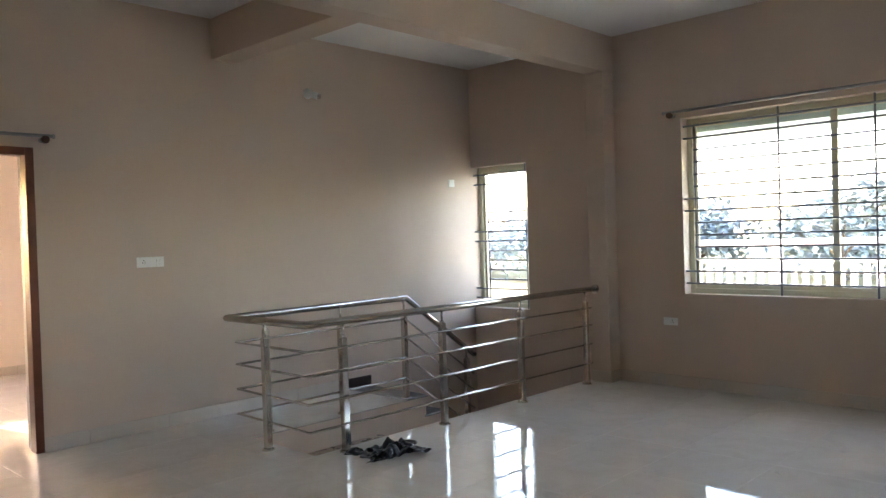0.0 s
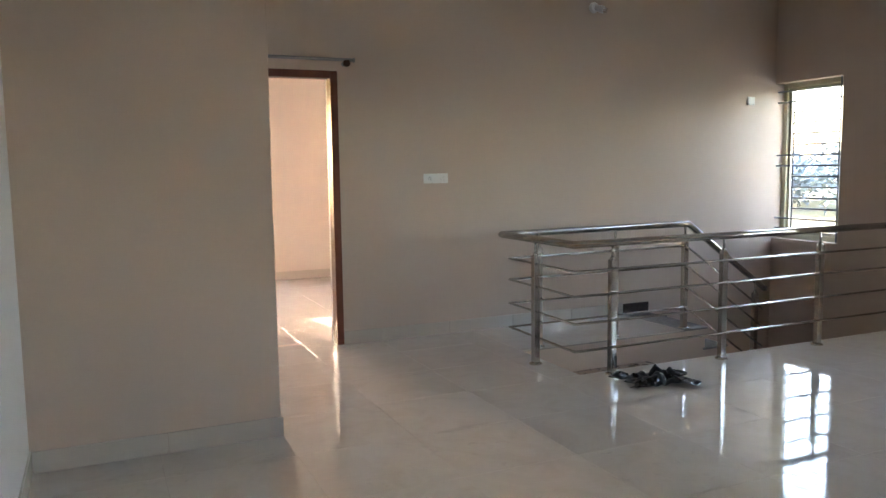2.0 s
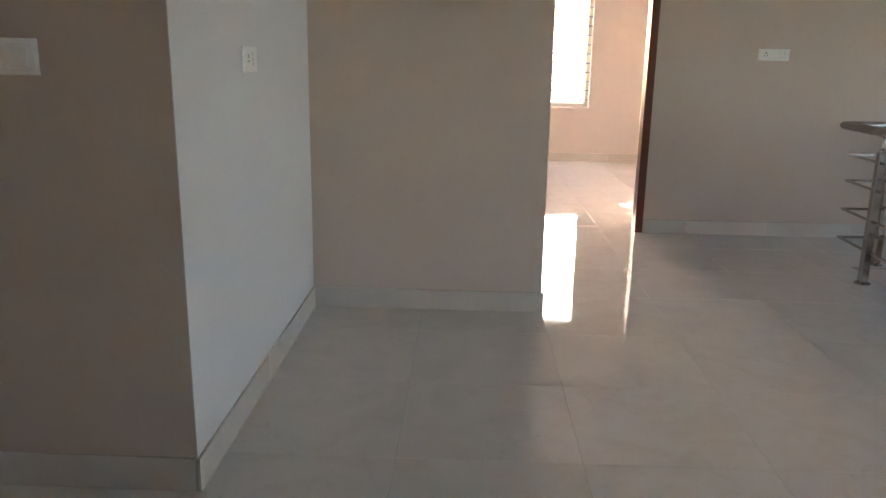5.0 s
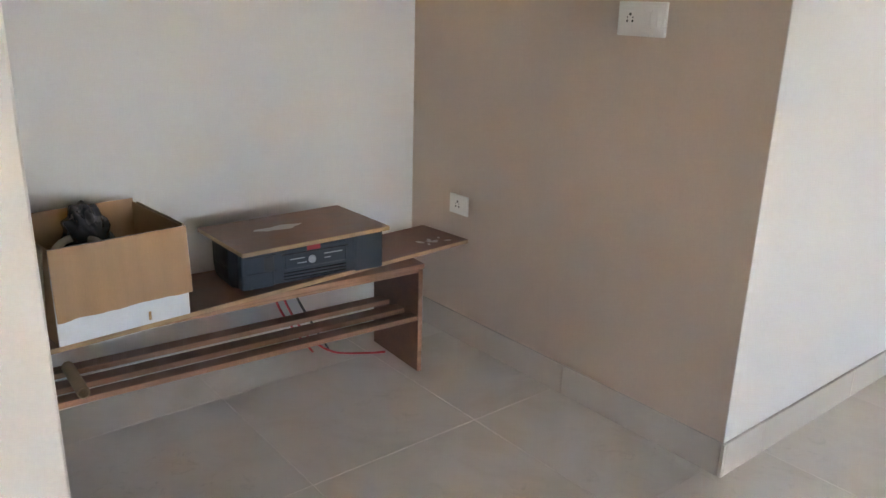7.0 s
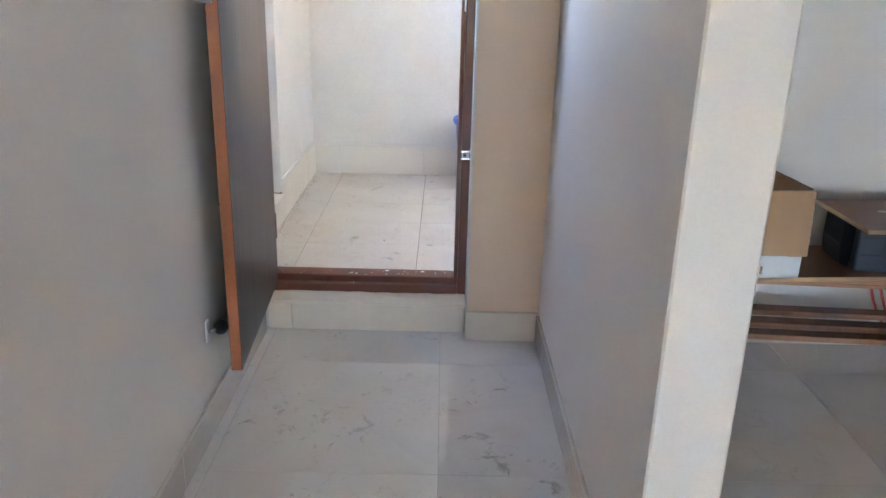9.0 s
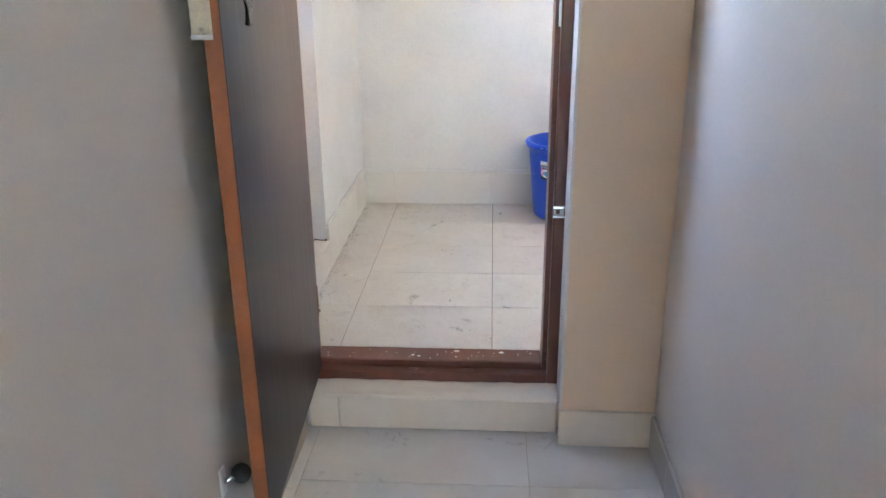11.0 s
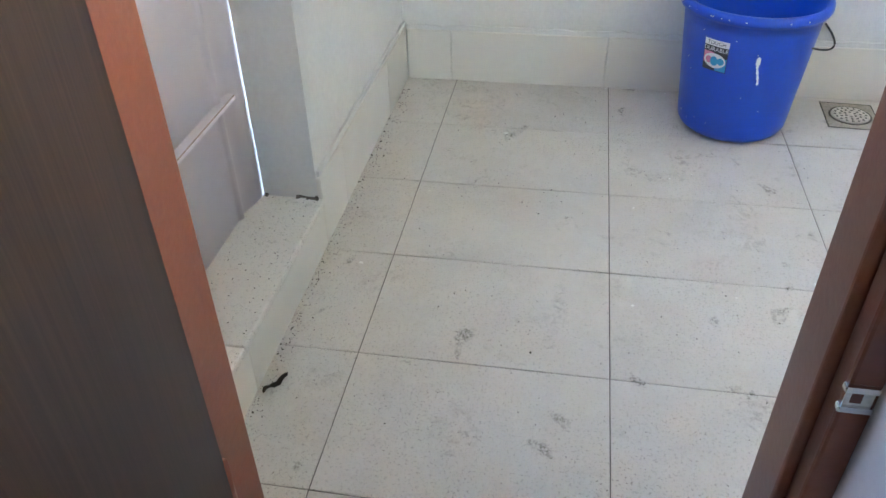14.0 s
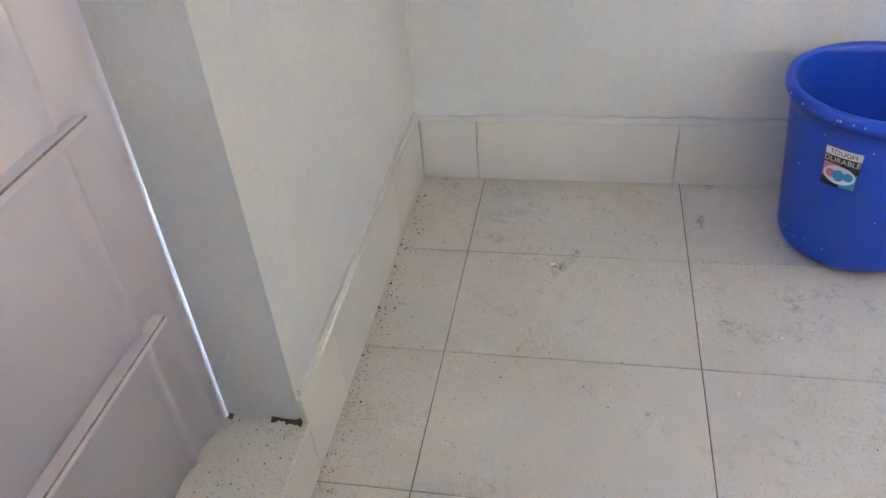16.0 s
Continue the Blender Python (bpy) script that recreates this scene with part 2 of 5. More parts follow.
HALLTILE = tile_mat("polished cream vitrified tile", (0.69, 0.645, 0.60), (0.625, 0.575, 0.52), 0.03, smudge=0.2)
CORRTILE = tile_mat("scuffed cream vitrified tile", (0.71, 0.68, 0.64), (0.66, 0.62, 0.575), 0.045, smudge=0.75)
UTILTILE = tile_mat("matt speckled off-white tile", (0.60, 0.575, 0.55), (0.55, 0.525, 0.495), 0.42, speck=0.95)
DARKGROUT = mat("dirt-filled tile joint", (0.10, 0.09, 0.08), 0.9, vary=0.3, scale=20, fine=150, bump=0.2)
GROUT = mat("grey-brown tile grout", (0.40, 0.365, 0.33), 0.9, vary=0.2, scale=8, fine=150, bump=0.2)
SKIRT = tile_mat("grey-cream skirting tile", (0.59, 0.535, 0.475), (0.57, 0.515, 0.455), 0.15)
USKIRT = tile_mat("white skirting tile", (0.63, 0.615, 0.58), (0.62, 0.605, 0.57), 0.3)
LEDGETILE = tile_mat("pale speckled ledge tile", (0.68, 0.66, 0.63), (0.65, 0.63, 0.60), 0.42, speck=0.9)
CREAMTILE = tile_mat("cream step tile", (0.75, 0.655, 0.55), (0.73, 0.63, 0.52), 0.3)
GLASS = bpy.data.materials.new("clear window glass")
GLASS.use_nodes = True
gb = GLASS.node_tree.nodes["Principled BSDF"]
gb.inputs["Base Color"].default_value = (0.96, 0.985, 0.98, 1)
gb.inputs["Roughness"].default_value, gb.inputs["IOR"].default_value, gb.inputs["Transmission Weight"].default_value = 0.0, 1.45, 1.0


# ---------------------------------------------------------------- mesh helpers
def link(name, bm, material, parent=None, label="", smooth=False):
    me = bpy.data.meshes.new(name)
    bmesh.ops.recalc_face_normals(bm, faces=bm.faces)
    if smooth:
        for f in bm.faces:
            f.smooth = True
    bm.to_mesh(me)
    bm.free()
    me.materials.append(material)
    ob = new(name, me)
    if parent:
        ob.parent = parent
    if label:
        tagged(ob, label)
    return ob


def part(name, bm, material, parent, label="", smooth=False):
    return link(name, bm, material, parent, label, smooth)


def thing(name, label, category, at=(0, 0, 0), turn=0, group=""):
    e = new(name)
    e.empty_display_size = 0.05
    e.matrix_world = pose(*at, 0, 0, turn)
    return tagged(e, label, category, group)


def bx(x0, x1, y0, y1, z0, z1, bevel=0.0, bm=None, seg=1):
    own = bmesh.new()
    bmesh.ops.create_cube(own, size=1)
    bmesh.ops.transform(own, matrix=Matrix.Translation(((x0 + x1) / 2, (y0 + y1) / 2, (z0 + z1) / 2)) @ Matrix.Diagonal((abs(x1 - x0), abs(y1 - y0), abs(z1 - z0), 1)), verts=own.verts)
    if bevel:
        bmesh.ops.bevel(own, geom=own.edges[:], offset=bevel, segments=seg, affect="EDGES", profile=0.5)
    if bm is None:
        return own
    return join(bm, own)


def join(bm, own):
    me = bpy.data.meshes.new("tmp")
    own.to_mesh(me)
    own.free()
    bm.from_mesh(me)
    bpy.data.meshes.remove(me)
    return bm


def tube(points, r, sides=12, bm=None, caps=True):
    """A round bar along a polyline, mitred at its bends."""
    bm = bm or bmesh.new()
    pts = [Vector(p) for p in points]
    rings = []
    ref = None
    for i, p in enumerate(pts):
        a = (p - pts[i - 1]).normalized() if i else None
        c = (pts[i + 1] - p).normalized() if i < len(pts) - 1 else None
        d = (a + c).normalized() if a and c else (a or c)
        stretch = 1.0
        if a and c:
            stretch = 1 / max(0.35, math.cos(a.angle(c) / 2))
        side = d.cross(Vector((0, 0, 1)))
        if side.length < 1e-3:
            side = ref or Vector((1, 0, 0))
        side.normalize()
        up = side.cross(d).normalized()
        ref = side
        bend = (a - c).normalized() if a and c and (a - c).length > 1e-4 else None
        ring = []
        for k in range(sides):
            ang = 2 * math.pi * k / sides
            o = (side * math.cos(ang) + up * math.sin(ang)) * r
            if bend:
                o += bend * o.dot(bend) * (stretch - 1)
            ring.append(bm.verts.new(p + o))
        rings.append(ring)
    for p, q in zip(rings, rings[1:]):
        for k in range(sides):
            bm.faces.new((p[k], p[(k + 1) % sides], q[(k + 1) % sides], q[k]))
    if caps:
        bm.faces.new(rings[0][::-1])
        bm.faces.new(rings[-1])
    return bm


def lathe(profile, sides=32, bm=None, at=(0, 0, 0), turn=None):
    """A turned body from (radius, height) pairs."""
    bm = bm or bmesh.new()
    rings = []
    m = Matrix.Translation(at) @ (turn or Matrix.Identity(4))
    for r, z in profile:
        rings.append([bm.verts.new(m @ Vector((r * math.cos(2 * math.pi * k / sides), r * math.sin(2 * math.pi * k / sides), z))) for k in range(sides)])
    for p, q in zip(rings, rings[1:]):
        for k in range(sides):
            bm.faces.new((p[k], p[(k + 1) % sides], q[(k + 1) % sides], q[k]))
    bm.faces.new(rings[0][::-1])
    bm.faces.new(rings[-1])
    return bm


def solid(xs, ys, zs, holes):
    """A block divided by planes, with the boxes in holes left out: one closed mesh, no inner faces."""
    def cuts(v, k):
        s = set(v)
        for h in holes:
            s |= {c for c in h[2 * k:2 * k + 2] if v[0] < c < v[1]}
        return sorted(s)
    X, Y, Z = cuts(xs, 0), cuts(ys, 1), cuts(zs, 2)

    def full(i, j, k):
        if not (0 <= i < len(X) - 1 and 0 <= j < len(Y) - 1 and 0 <= k < len(Z) - 1):
            return False
        c = ((X[i] + X[i + 1]) / 2, (Y[j] + Y[j + 1]) / 2, (Z[k] + Z[k + 1]) / 2)
        return not any(h[0] < c[0] < h[1] and h[2] < c[1] < h[3] and h[4] < c[2] < h[5] for h in holes)
    bm, seen = bmesh.new(), {}

    def v(i, j, k):
        if (i, j, k) not in seen:
            seen[i, j, k] = bm.verts.new((X[i], Y[j], Z[k]))
        return seen[i, j, k]
    for i in range(len(X) - 1):
        for j in range(len(Y) - 1):
            for k in range(len(Z) - 1):
                if not full(i, j, k):
                    continue
                for (a, c, d), quad in {
                    (-1, 0, 0): ((0, 0, 0), (0, 0, 1), (0, 1, 1), (0, 1, 0)), (1, 0, 0): ((1, 0, 0), (1, 1, 0), (1, 1, 1), (1, 0, 1)),
                    (0, -1, 0): ((0, 0, 0), (1, 0, 0), (1, 0, 1), (0, 0, 1)), (0, 1, 0): ((0, 1, 0), (0, 1, 1), (1, 1, 1), (1, 1, 0)),
                    (0, 0, -1): ((0, 0, 0), (0, 1, 0), (1, 1, 0), (1, 0, 0)), (0, 0, 1): ((0, 0, 1), (1, 0, 1), (1, 1, 1), (0, 1, 1))}.items():
                    if not full(i + a, j + c, k + d):
                        bm.faces.new([v(i + p, j + q, k + r) for p, q, r in quad])
    return bm


def structure(name, bm, material, label, category="wall"):
    return tagged(link(name, bm, material), label, category, kind="structure")


# ---------------------------------------------------------------- plan
XW, YD, YL, ZC = 5.42, 6.255, 0.006, 3.2          # window wall, door wall, corridor's long wall, ceiling
XI, YP, XP = -1.072, 4.411, 0.066                # side wall of the pier's recess, pier face, pier end
YA, XN = 2.715, -2.53                            # tan wall of the shelf recess, its white wall
PX, PY0, PY1 = -1.133, 0.961, 1.09               # thin partition: end, two faces
XS, XF, XB = -2.498, -2.600, -4.273               # stub wall, door frame front, utility's back wall
YU, ZU = -0.0945, 0.147                           # utility's metal-door wall, utility floor

# walls of the hall
# the unseen stretch below y 1.39 is added width, to let in more light
WIN = (3.79, 0.20, 0.823, 2.357)
SWIN = (5.50, 6.255, 0.61, 2.13)
# its unseen western length is added to keep the sun off the utility room
structure("wall_north", solid((-6.5, XW), (YD, YD + 0.2), (-3.1, ZC), [(0.0, 0.962, YD - 1, YD + 1, -0.0, 2.082)]), TAN, "tan painted long wall with a brown-framed doorway", "wall")
# the third opening, below floor level, is unseen and added to light the stairwell
structure("wall_east", solid((XW, XW + 0.2), (-0.2, YD + 0.2), (-3.1, ZC),
          [(XW - 1, XW + 1, WIN[1], WIN[0], WIN[2], WIN[3]), (XW - 1, XW + 1, SWIN[0], SWIN[1], SWIN[2], SWIN[3]), (XW - 1, XW + 1, 4.9, 6.1, -2.4, -1.2)]), TAN, "tan painted wall with a wide grilled window, a tall stair window and an added unseen low opening")
structure("wall_south", bx(XF - 0.115, XW, YL - 0.2, YL, -0.2, ZC), CREAM, "light cream painted wall along the passage")
structure("pier_wall", bx(XI - 0.15, XP, YP, YP + 0.2, -0.2, ZC, 0.004), TAN, "tan painted short wall beside the passage")
structure("wall_recess_side", solid((XI - 0.15, XI), (YA, YP), (-0.2, ZC), [(-9, XI - 0.003, 0, YA + 0.15, -9, 9)]), OFFWHITE, "off-white painted wall between two recesses")
structure("wall_passage_end", bx(XI - 0.15, XI, YP + 0.2, YD, -0.2, ZC), OFFWHITE, "off-white painted wall closing the side passage")
structure("wall_recess_tan", bx(XN - 0.15, XI - 0.003, YA, YA + 0.15, -0.2, ZC), TAN, "tan painted wall beside the shoe rack recess")
structure("wall_recess_white", bx(XN - 0.15, XN, PY1, YA, -0.2, ZC), OFFWHITE, "off-white painted wall behind the shoe rack")
structure("partition", bx(XN - 0.15, PX, PY0, PY1, -0.2, ZC, 0.004), CREAM, "thin cream painted partition beside the passage")
structure("wall_utility_door", solid((XF - 0.107, XS), (YL, PY0), (-0.2, ZC), [(-9, 9, YL - 1, 0.716, -0.1, 2.17)]), WARMTAN, "cream painted wall round the utility doorway")
structure("pilaster", bx(5.24, XW, 4.45, 4.65, 0, 2.86, 0.012, seg=3), TAN, "tan painted pilaster under the ceiling beam", "pilaster")
structure("beam_long", bx(XP, XW, 4.45, 4.65, 2.86, ZC, 0.004), TAN, "tan painted ceiling beam over the stair edge", "beam")
structure("beam_cross", bx(2.325, 2.55, 4.65, YD, 2.87, ZC, 0.004), TAN, "tan painted cross beam at the ceiling", "beam")
structure("ceiling", bx(-7, XW + 0.2, -0.3, YD + 0.2, ZC, ZC + 0.15), CEIL, "flat white painted ceiling", "ceiling")

# ground slabs under the tiles, open over the stairs
VOID = (2.05, XW, 4.67, 5.46)
structure("slab", solid((XN - 0.3, XW), (YL - 0.2, YD), (-0.26, -0.012),
          [(VOID[0], 9, VOID[2], VOID[3], -1, 1), (3.84, 9, VOID[3] - 0.1, 9, -1, 1)]), TAN, "painted concrete floor slab with a stair opening", "slab")

# stairs: a short upper flight down to a landing at the window, a lower flight back beneath
for i in range(4):
    x0, z = 3.84 + 0.25 * i, -0.17 * (i + 1)
    x1 = x0 + 0.25 if i < 3 else XW
    structure("stair_step", bx(x0, x1, VOID[3] if i < 3 else VOID[2], YD, z - 0.26, z - 0.02), TAN, "painted concrete stair step", "step")
    structure("stair_tread", bx(x0 - 0.02, x1, (VOID[3] if i < 3 else VOID[2]) - 0.01, YD, z - 0.02, z, 0.004), GRANITE, "grey granite stair tread", "tread")
for i in range(7):
    x1, z = 4.59 - 0.25 * i, -0.68 - 0.17 * (i + 1)
    structure("stair_step", bx(x1 - 0.25, x1, VOID[2] - 0.02, VOID[3] - 0.03, z - 0.26, z - 0.02), TAN, "painted concrete stair step", "step")
    structure("stair_tread", bx(x1 - 0.25, x1 + 0.02, VOID[2] - 0.02, VOID[3] - 0.03, z - 0.02, z, 0.004), GRANITE, "grey granite stair tread", "tread")
structure("stair_nosing", bx(3.60, 3.86, VOID[3] - 0.01, YD, -0.012, 0.004, 0.003), GRANITE, "grey granite top nosing of the stairs", "tread")
structure("stair_edge_strip", bx(2.052, 2.70, 4.6905, 4.785, -0.03, -0.002, 0.003), EDGESTRIP, "brown strip along the stair opening", "trim")
structure("lower_floor", bx(-1, XW, 2.5, YD, -3.1, -3.0), CONCRETE, "grey floor of the storey below", "floor")
structure("wall_lower_south", bx(-1, XW, 2.4, 2.5, -3.0, -0.26), TAN, "tan wall of the storey below")
structure("wall_lower_west", bx(-1.1, -1, 2.4, YD, -3.0, -0.26), TAN, "tan wall of the storey below")
for x0, x1, z0, z1 in ((3.60, 3.89, 0.004, 0.094), (3.89, 4.11, -0.16, -0.06), (4.11, 4.36, -0.33, -0.23), (4.36, 4.61, -0.5, -0.4)):
    structure("stair_skirting", bx(x0, x1, YD - 0.012, YD, z0, z1, 0.003), DARKSTONE, "dark brown stone stair skirting", "skirting")

# utility room beyond the raised doorway
UY1 = 1.75
structure("utility_wall_back", bx(XB - 0.2, XB, YU - 0.4, UY1 + 0.2, -0.2, 2.8), WHITEWASH, "rough white distempered back wall")
structure("utility_wall_door", solid((XB, XF - 0.107), (YU - 0.2, YU), (-0.2, 2.8), [(-3.388, -2.5, -9, 9, 0.2475, 2.15), (-3.50, -2.5, -9, -0.215, 0.2475, 2.15)]), WHITEWASH, "rough white wall with a metal door recess")
# wall and opening are out of view; the opening is added to light the room
structure("utility_wall_window", solid((XB, XF - 0.107), (UY1, UY1 + 0.2), (-0.2, 2.8), [(-4.15, -2.9, 0, 9, 0.85, 2.1)]), WHITEWASH, "white wall with an unseen window space added for light")
structure("utility_wall_inner", bx(XF - 0.107, XN - 0.15, PY0, UY1 + 0.2, -0.2, 2.8), WHITEWASH, "rough white inner wall")
structure("utility_ceiling", solid((XB - 0.2, XF - 0.107), (YU - 0.2, UY1 + 0.2), (2.8, 2.95), [(-9, -8, -9, -8, 0, 9)]), CEIL, "white utility ceiling", "ceiling")
structure("utility_reveal", bx(XF - 0.107, XF - 0.1, -0.4, YL - 0.2, -0.2, 2.8), WHITEWASH, "white end wall of the recess")

# bedroom beyond the brown-framed doorway
BY = 10.06
BWIN = (0.2, 1.09, 0.64, 2.1)
structure("bedroom_wall_far", solid((-1.6, 3.4), (BY, BY + 0.2), (-0.2, ZC), [(BWIN[0], BWIN[1], 0, 99, BWIN[2], BWIN[3])]), PEACH, "peach bedroom wall with a grilled window")
structure("bedroom_wall_west", bx(-1.8, -1.6, YD + 0.2, BY + 0.2, -0.2, ZC), PEACH, "peach bedroom wall")
structure("bedroom_wall_east", bx(3.4, 3.6, YD + 0.2, BY + 0.2, -0.2, ZC), PEACH, "peach bedroom wall")
structure("bedroom_wall_near", solid((-1.6, 3.4), (YD + 0.2, YD + 0.21), (-0.1, ZC), [(0.0, 0.962, 0, 99, -1, 2.082)]), PEACH, "peach bedroom plaster round the doorway")
structure("bedroom_slab", bx(-1.8, 3.6, YD, BY + 0.2, -0.26, -0.012), CONCRETE, "bedroom floor slab", "slab")
structure("bedroom_ceiling", bx(-1.8, 3.6, YD + 0.2, BY + 0.2, ZC, ZC + 0.15), CEIL, "white bedroom ceiling", "ceiling")

# outside
structure("ground", bx(-900, 900, -900, 900, -3.6, -3.5), GROUND, "dry ground with sparse grass below the house", "ground")

# ---------------------------------------------------------------- tiles of the floors (pieces)
tile_data = {}


def lay(name, label, mater, ox, oy, sx, sy, z, rects, joint=0.0014, thick=0.012, grout=None):
    """A floor of separate tiles on a grid from (ox, oy), cut along the rooms' edges, over a bed of grout."""
    bed = bmesh.new()
    for x0, x1, y0, y1 in rects:
        bx(x0, x1, y0, y1, z - thick, z - 0.002, bm=bed)
    floor = tagged(link(name, bed, grout or GROUT), label, "floor", kind="structure")
    for x0, x1, y0, y1 in rects:
        for i in range(math.floor((x0 - ox) / sx), math.ceil((x1 - ox) / sx)):
            for j in range(math.floor((y0 - oy) / sy), math.ceil((y1 - oy) / sy)):
                a, c = max(x0, ox + i * sx), min(x1, ox + (i + 1) * sx)
                d, e = max(y0, oy + j * sy), min(y1, oy + (j + 1) * sy)
                if c - a < 0.006 or e - d < 0.006:
                    continue
                w, h = round(c - a - joint, 3), round(e - d - joint, 3)
                key = (w, h, mater.name)
                if key not in tile_data:
                    bm = bmesh.new()
                    k = 0.0006
                    lo = [bm.verts.new((u * w / 2, v * h / 2, -thick * 0.8)) for u, v in ((-1, -1), (1, -1), (1, 1), (-1, 1))]
                    mid = [bm.verts.new((u * w / 2, v * h / 2, -k * 0.6)) for u, v in ((-1, -1), (1, -1), (1, 1), (-1, 1))]
                    hi = [bm.verts.new((u * (w / 2 - k), v * (h / 2 - k), 0)) for u, v in ((-1, -1), (1, -1), (1, 1), (-1, 1))]
                    for p, q in ((lo, mid), (mid, hi)):
                        for s in range(4):
                            bm.faces.new((p[s], p[(s + 1) % 4], q[(s + 1) % 4], q[s]))
                    bm.faces.new(hi)
                    me = bpy.data.meshes.new("tile")
                    bm.to_mesh(me)
                    bm.free()
                    me.materials.append(mater)
                    tile_data[key] = me
                t = new("tile", tile_data[key])
                t.parent = floor
                t.matrix_world = pose((a + c) / 2, (d + e) / 2, z + random.uniform(-0.0002, 0.0002), random.uniform(-0.02, 0.02), random.uniform(-0.02, 0.02), 0)
    return floor


lay("floor", "polished cream vitrified floor tiles with thin joints", HALLTILE, 0.072, 0.6235, 0.594, 0.578, 0.0,
    [(-1.116, XW, YL, VOID[2] + 0.02), (XN, -1.116, PY1, YA), (XI, VOID[0] + 0.02, VOID[2] + 0.02, YD), (VOID[0] + 0.02, 3.60, VOID[3] - 0.02, YD)])
lay("corridor_floor", "scuffed cream vitrified floor tiles in the passage", CORRTILE, 0.072, 0.6235, 0.594, 0.578, 0.0, [(-2.58, -1.116, YL, PY0)])
lay("bedroom_floor", "polished cream vitrified bedroom floor tiles", HALLTILE, 0.072, 0.6235, 0.594, 0.578, 0.0, [(-1.6, 3.4, YD + 0.2, BY), (0.0, 0.96, YD, YD + 0.2)])
lay("utility_floor", "speckled off-white matt utility floor tiles", UTILTILE, -3.973, 0.0685, 0.304, 0.459, ZU, [(XB, XF - 0.107, YU, UY1)], joint=0.0018, grout=DARKGROUT)

# ---------------------------------------------------------------- skirtings


def skirting(name, label, mater, x0, y0, x1, y1, nx, ny, z0, z1, step, first=0.0, thick=0.011):
    """A run of skirting tiles along a wall from (x0, y0) to (x1, y1); (nx, ny) points into the room."""
    a, c = Vector((x0, y0)), Vector((x1, y1))
    d, length = (c - a).normalized(), (c - a).length
    base = thing_structure(name, label)
    s, cuts = first, [0.0]
    while s < length:
        if s > 0.02:
            cuts.append(s)
        s += step
    cuts.append(length)
    for s0, s1 in zip(cuts, cuts[1:]):
        if s1 - s0 < 0.01:
            continue
        p, q = a + d * (s0 + 0.0008), a + d * (s1 - 0.0008)
        r = q + Vector((nx, ny)) * thick * random.uniform(0.92, 1.05)
        part("skirting_tile", bx(min(p.x, r.x), max(p.x, r.x), min(p.y, r.y), max(p.y, r.y), z0, z1, 0.002), mater, base)
    return base


def thing_structure(name, label):
    e = new(name)
    return tagged(e, label, "skirting", kind="structure")


G = "grey-cream skirting tiles along the wall foot"
skirting("baseboard", G, SKIRT, 0.962, YD, 3.60, YD, 0, -1, 0.0, 0.1, 0.594, 0.3)
skirting("baseboard", G, SKIRT, XW, YL, XW, 4.45, -1, 0, 0.0, 0.1, 0.578, 0.2)
skirting("baseboard", G, SKIRT, 5.24, 4.45, XW - 0.011, 4.45, 0, -1, 0.0, 0.1, 0.6)
skirting("baseboard", G, SKIRT, 5.24, 4.439, 5.24, 4.65, -1, 0, 0.0, 0.1, 0.6)
skirting("baseboard", G, SKIRT, XI + 0.011, YP, XP + 0.011, YP, 0, -1, 0.0, 0.1, 0.594, 0.58)
skirting("baseboard", G, SKIRT, XP, YP, XP, YP + 0.2, 1, 0, 0.0, 0.1, 0.6)
skirting("baseboard", G, SKIRT, XI, YA, XI, YP, 1, 0, 0.0, 0.105, 0.578, 0.2)
skirting("baseboard", G, SKIRT, XN + 0.011, YA, XI + 0.011, YA, 0, -1, 0.0, 0.105, 0.594, 0.85)
skirting("baseboard", G, SKIRT, XN, PY1, XN, YA, 1, 0, 0.0, 0.1, 0.578)
skirting("baseboard", G, SKIRT, XN, PY1, PX, PY1, 0, 1, 0.0, 0.1, 0.594)
skirting("baseboard", G, SKIRT, PX, PY0, PX, PY1, 1, 0, 0.0, 0.1, 0.594)
skirting("baseboard", G, SKIRT, XS + 0.011, PY0, PX, PY0, 0, -1, 0.0, 0.1, 0.594, 0.2)
skirting("baseboard", G, SKIRT, XF + 0.08, YL, XW, YL, 0, 1, 0.0, 0.1, 0.594, 0.3)
skirting("baseboard", "cream skirting tile on the stub wall", CREAMTILE, XS, 0.707, XS, PY0, 1, 0, 0.0, 0.106, 0.6, thick=0.014)
skirting("baseboard", "pale bedroom skirting", SKIRT, -1.6, BY, 3.4, BY, 0, -1, 0.0, 0.1, 0.594)
U = "white skirting tiles along the utility wall foot"
skirting("baseboard", U, USKIRT, XB, YU + 0.011, XB, UY1, 1, 0, ZU, ZU + 0.156, 0.459, 0.136)
skirting("baseboard", U, USKIRT, XB + 0.011, YU, -3.385, YU, 0, 1, ZU, ZU + 0.165, 0.459, 0.25)
skirting("baseboard", U, USKIRT, -3.385, YU, XF - 0.107, YU, 0, 1, ZU, ZU + 0.1005, 0.459, 0.44)
# lumpy plaster line left on top of the utility skirting
for x0, x1, y0, y1, zt in ((XB, XB + 0.007, YU, 1.7, ZU + 0.156), (XB, -3.395, YU, YU + 0.007, ZU + 0.165)):
    bm = bx(x0, x1, y0, y1, zt - 0.002, zt + 0.012)
    bmesh.ops.subdivide_edges(bm, edges=[e for e in bm.edges if e.calc_length() > 0.3], cuts=70)
    for v in bm.verts:
        if v.co.z > zt:
            v.co.z += 0.007 * noise.noise(v.co * 18) + 0.002
    structure("plaster_line", bm, WHITEWASH, "rough white plaster line over the skirting", "trim")

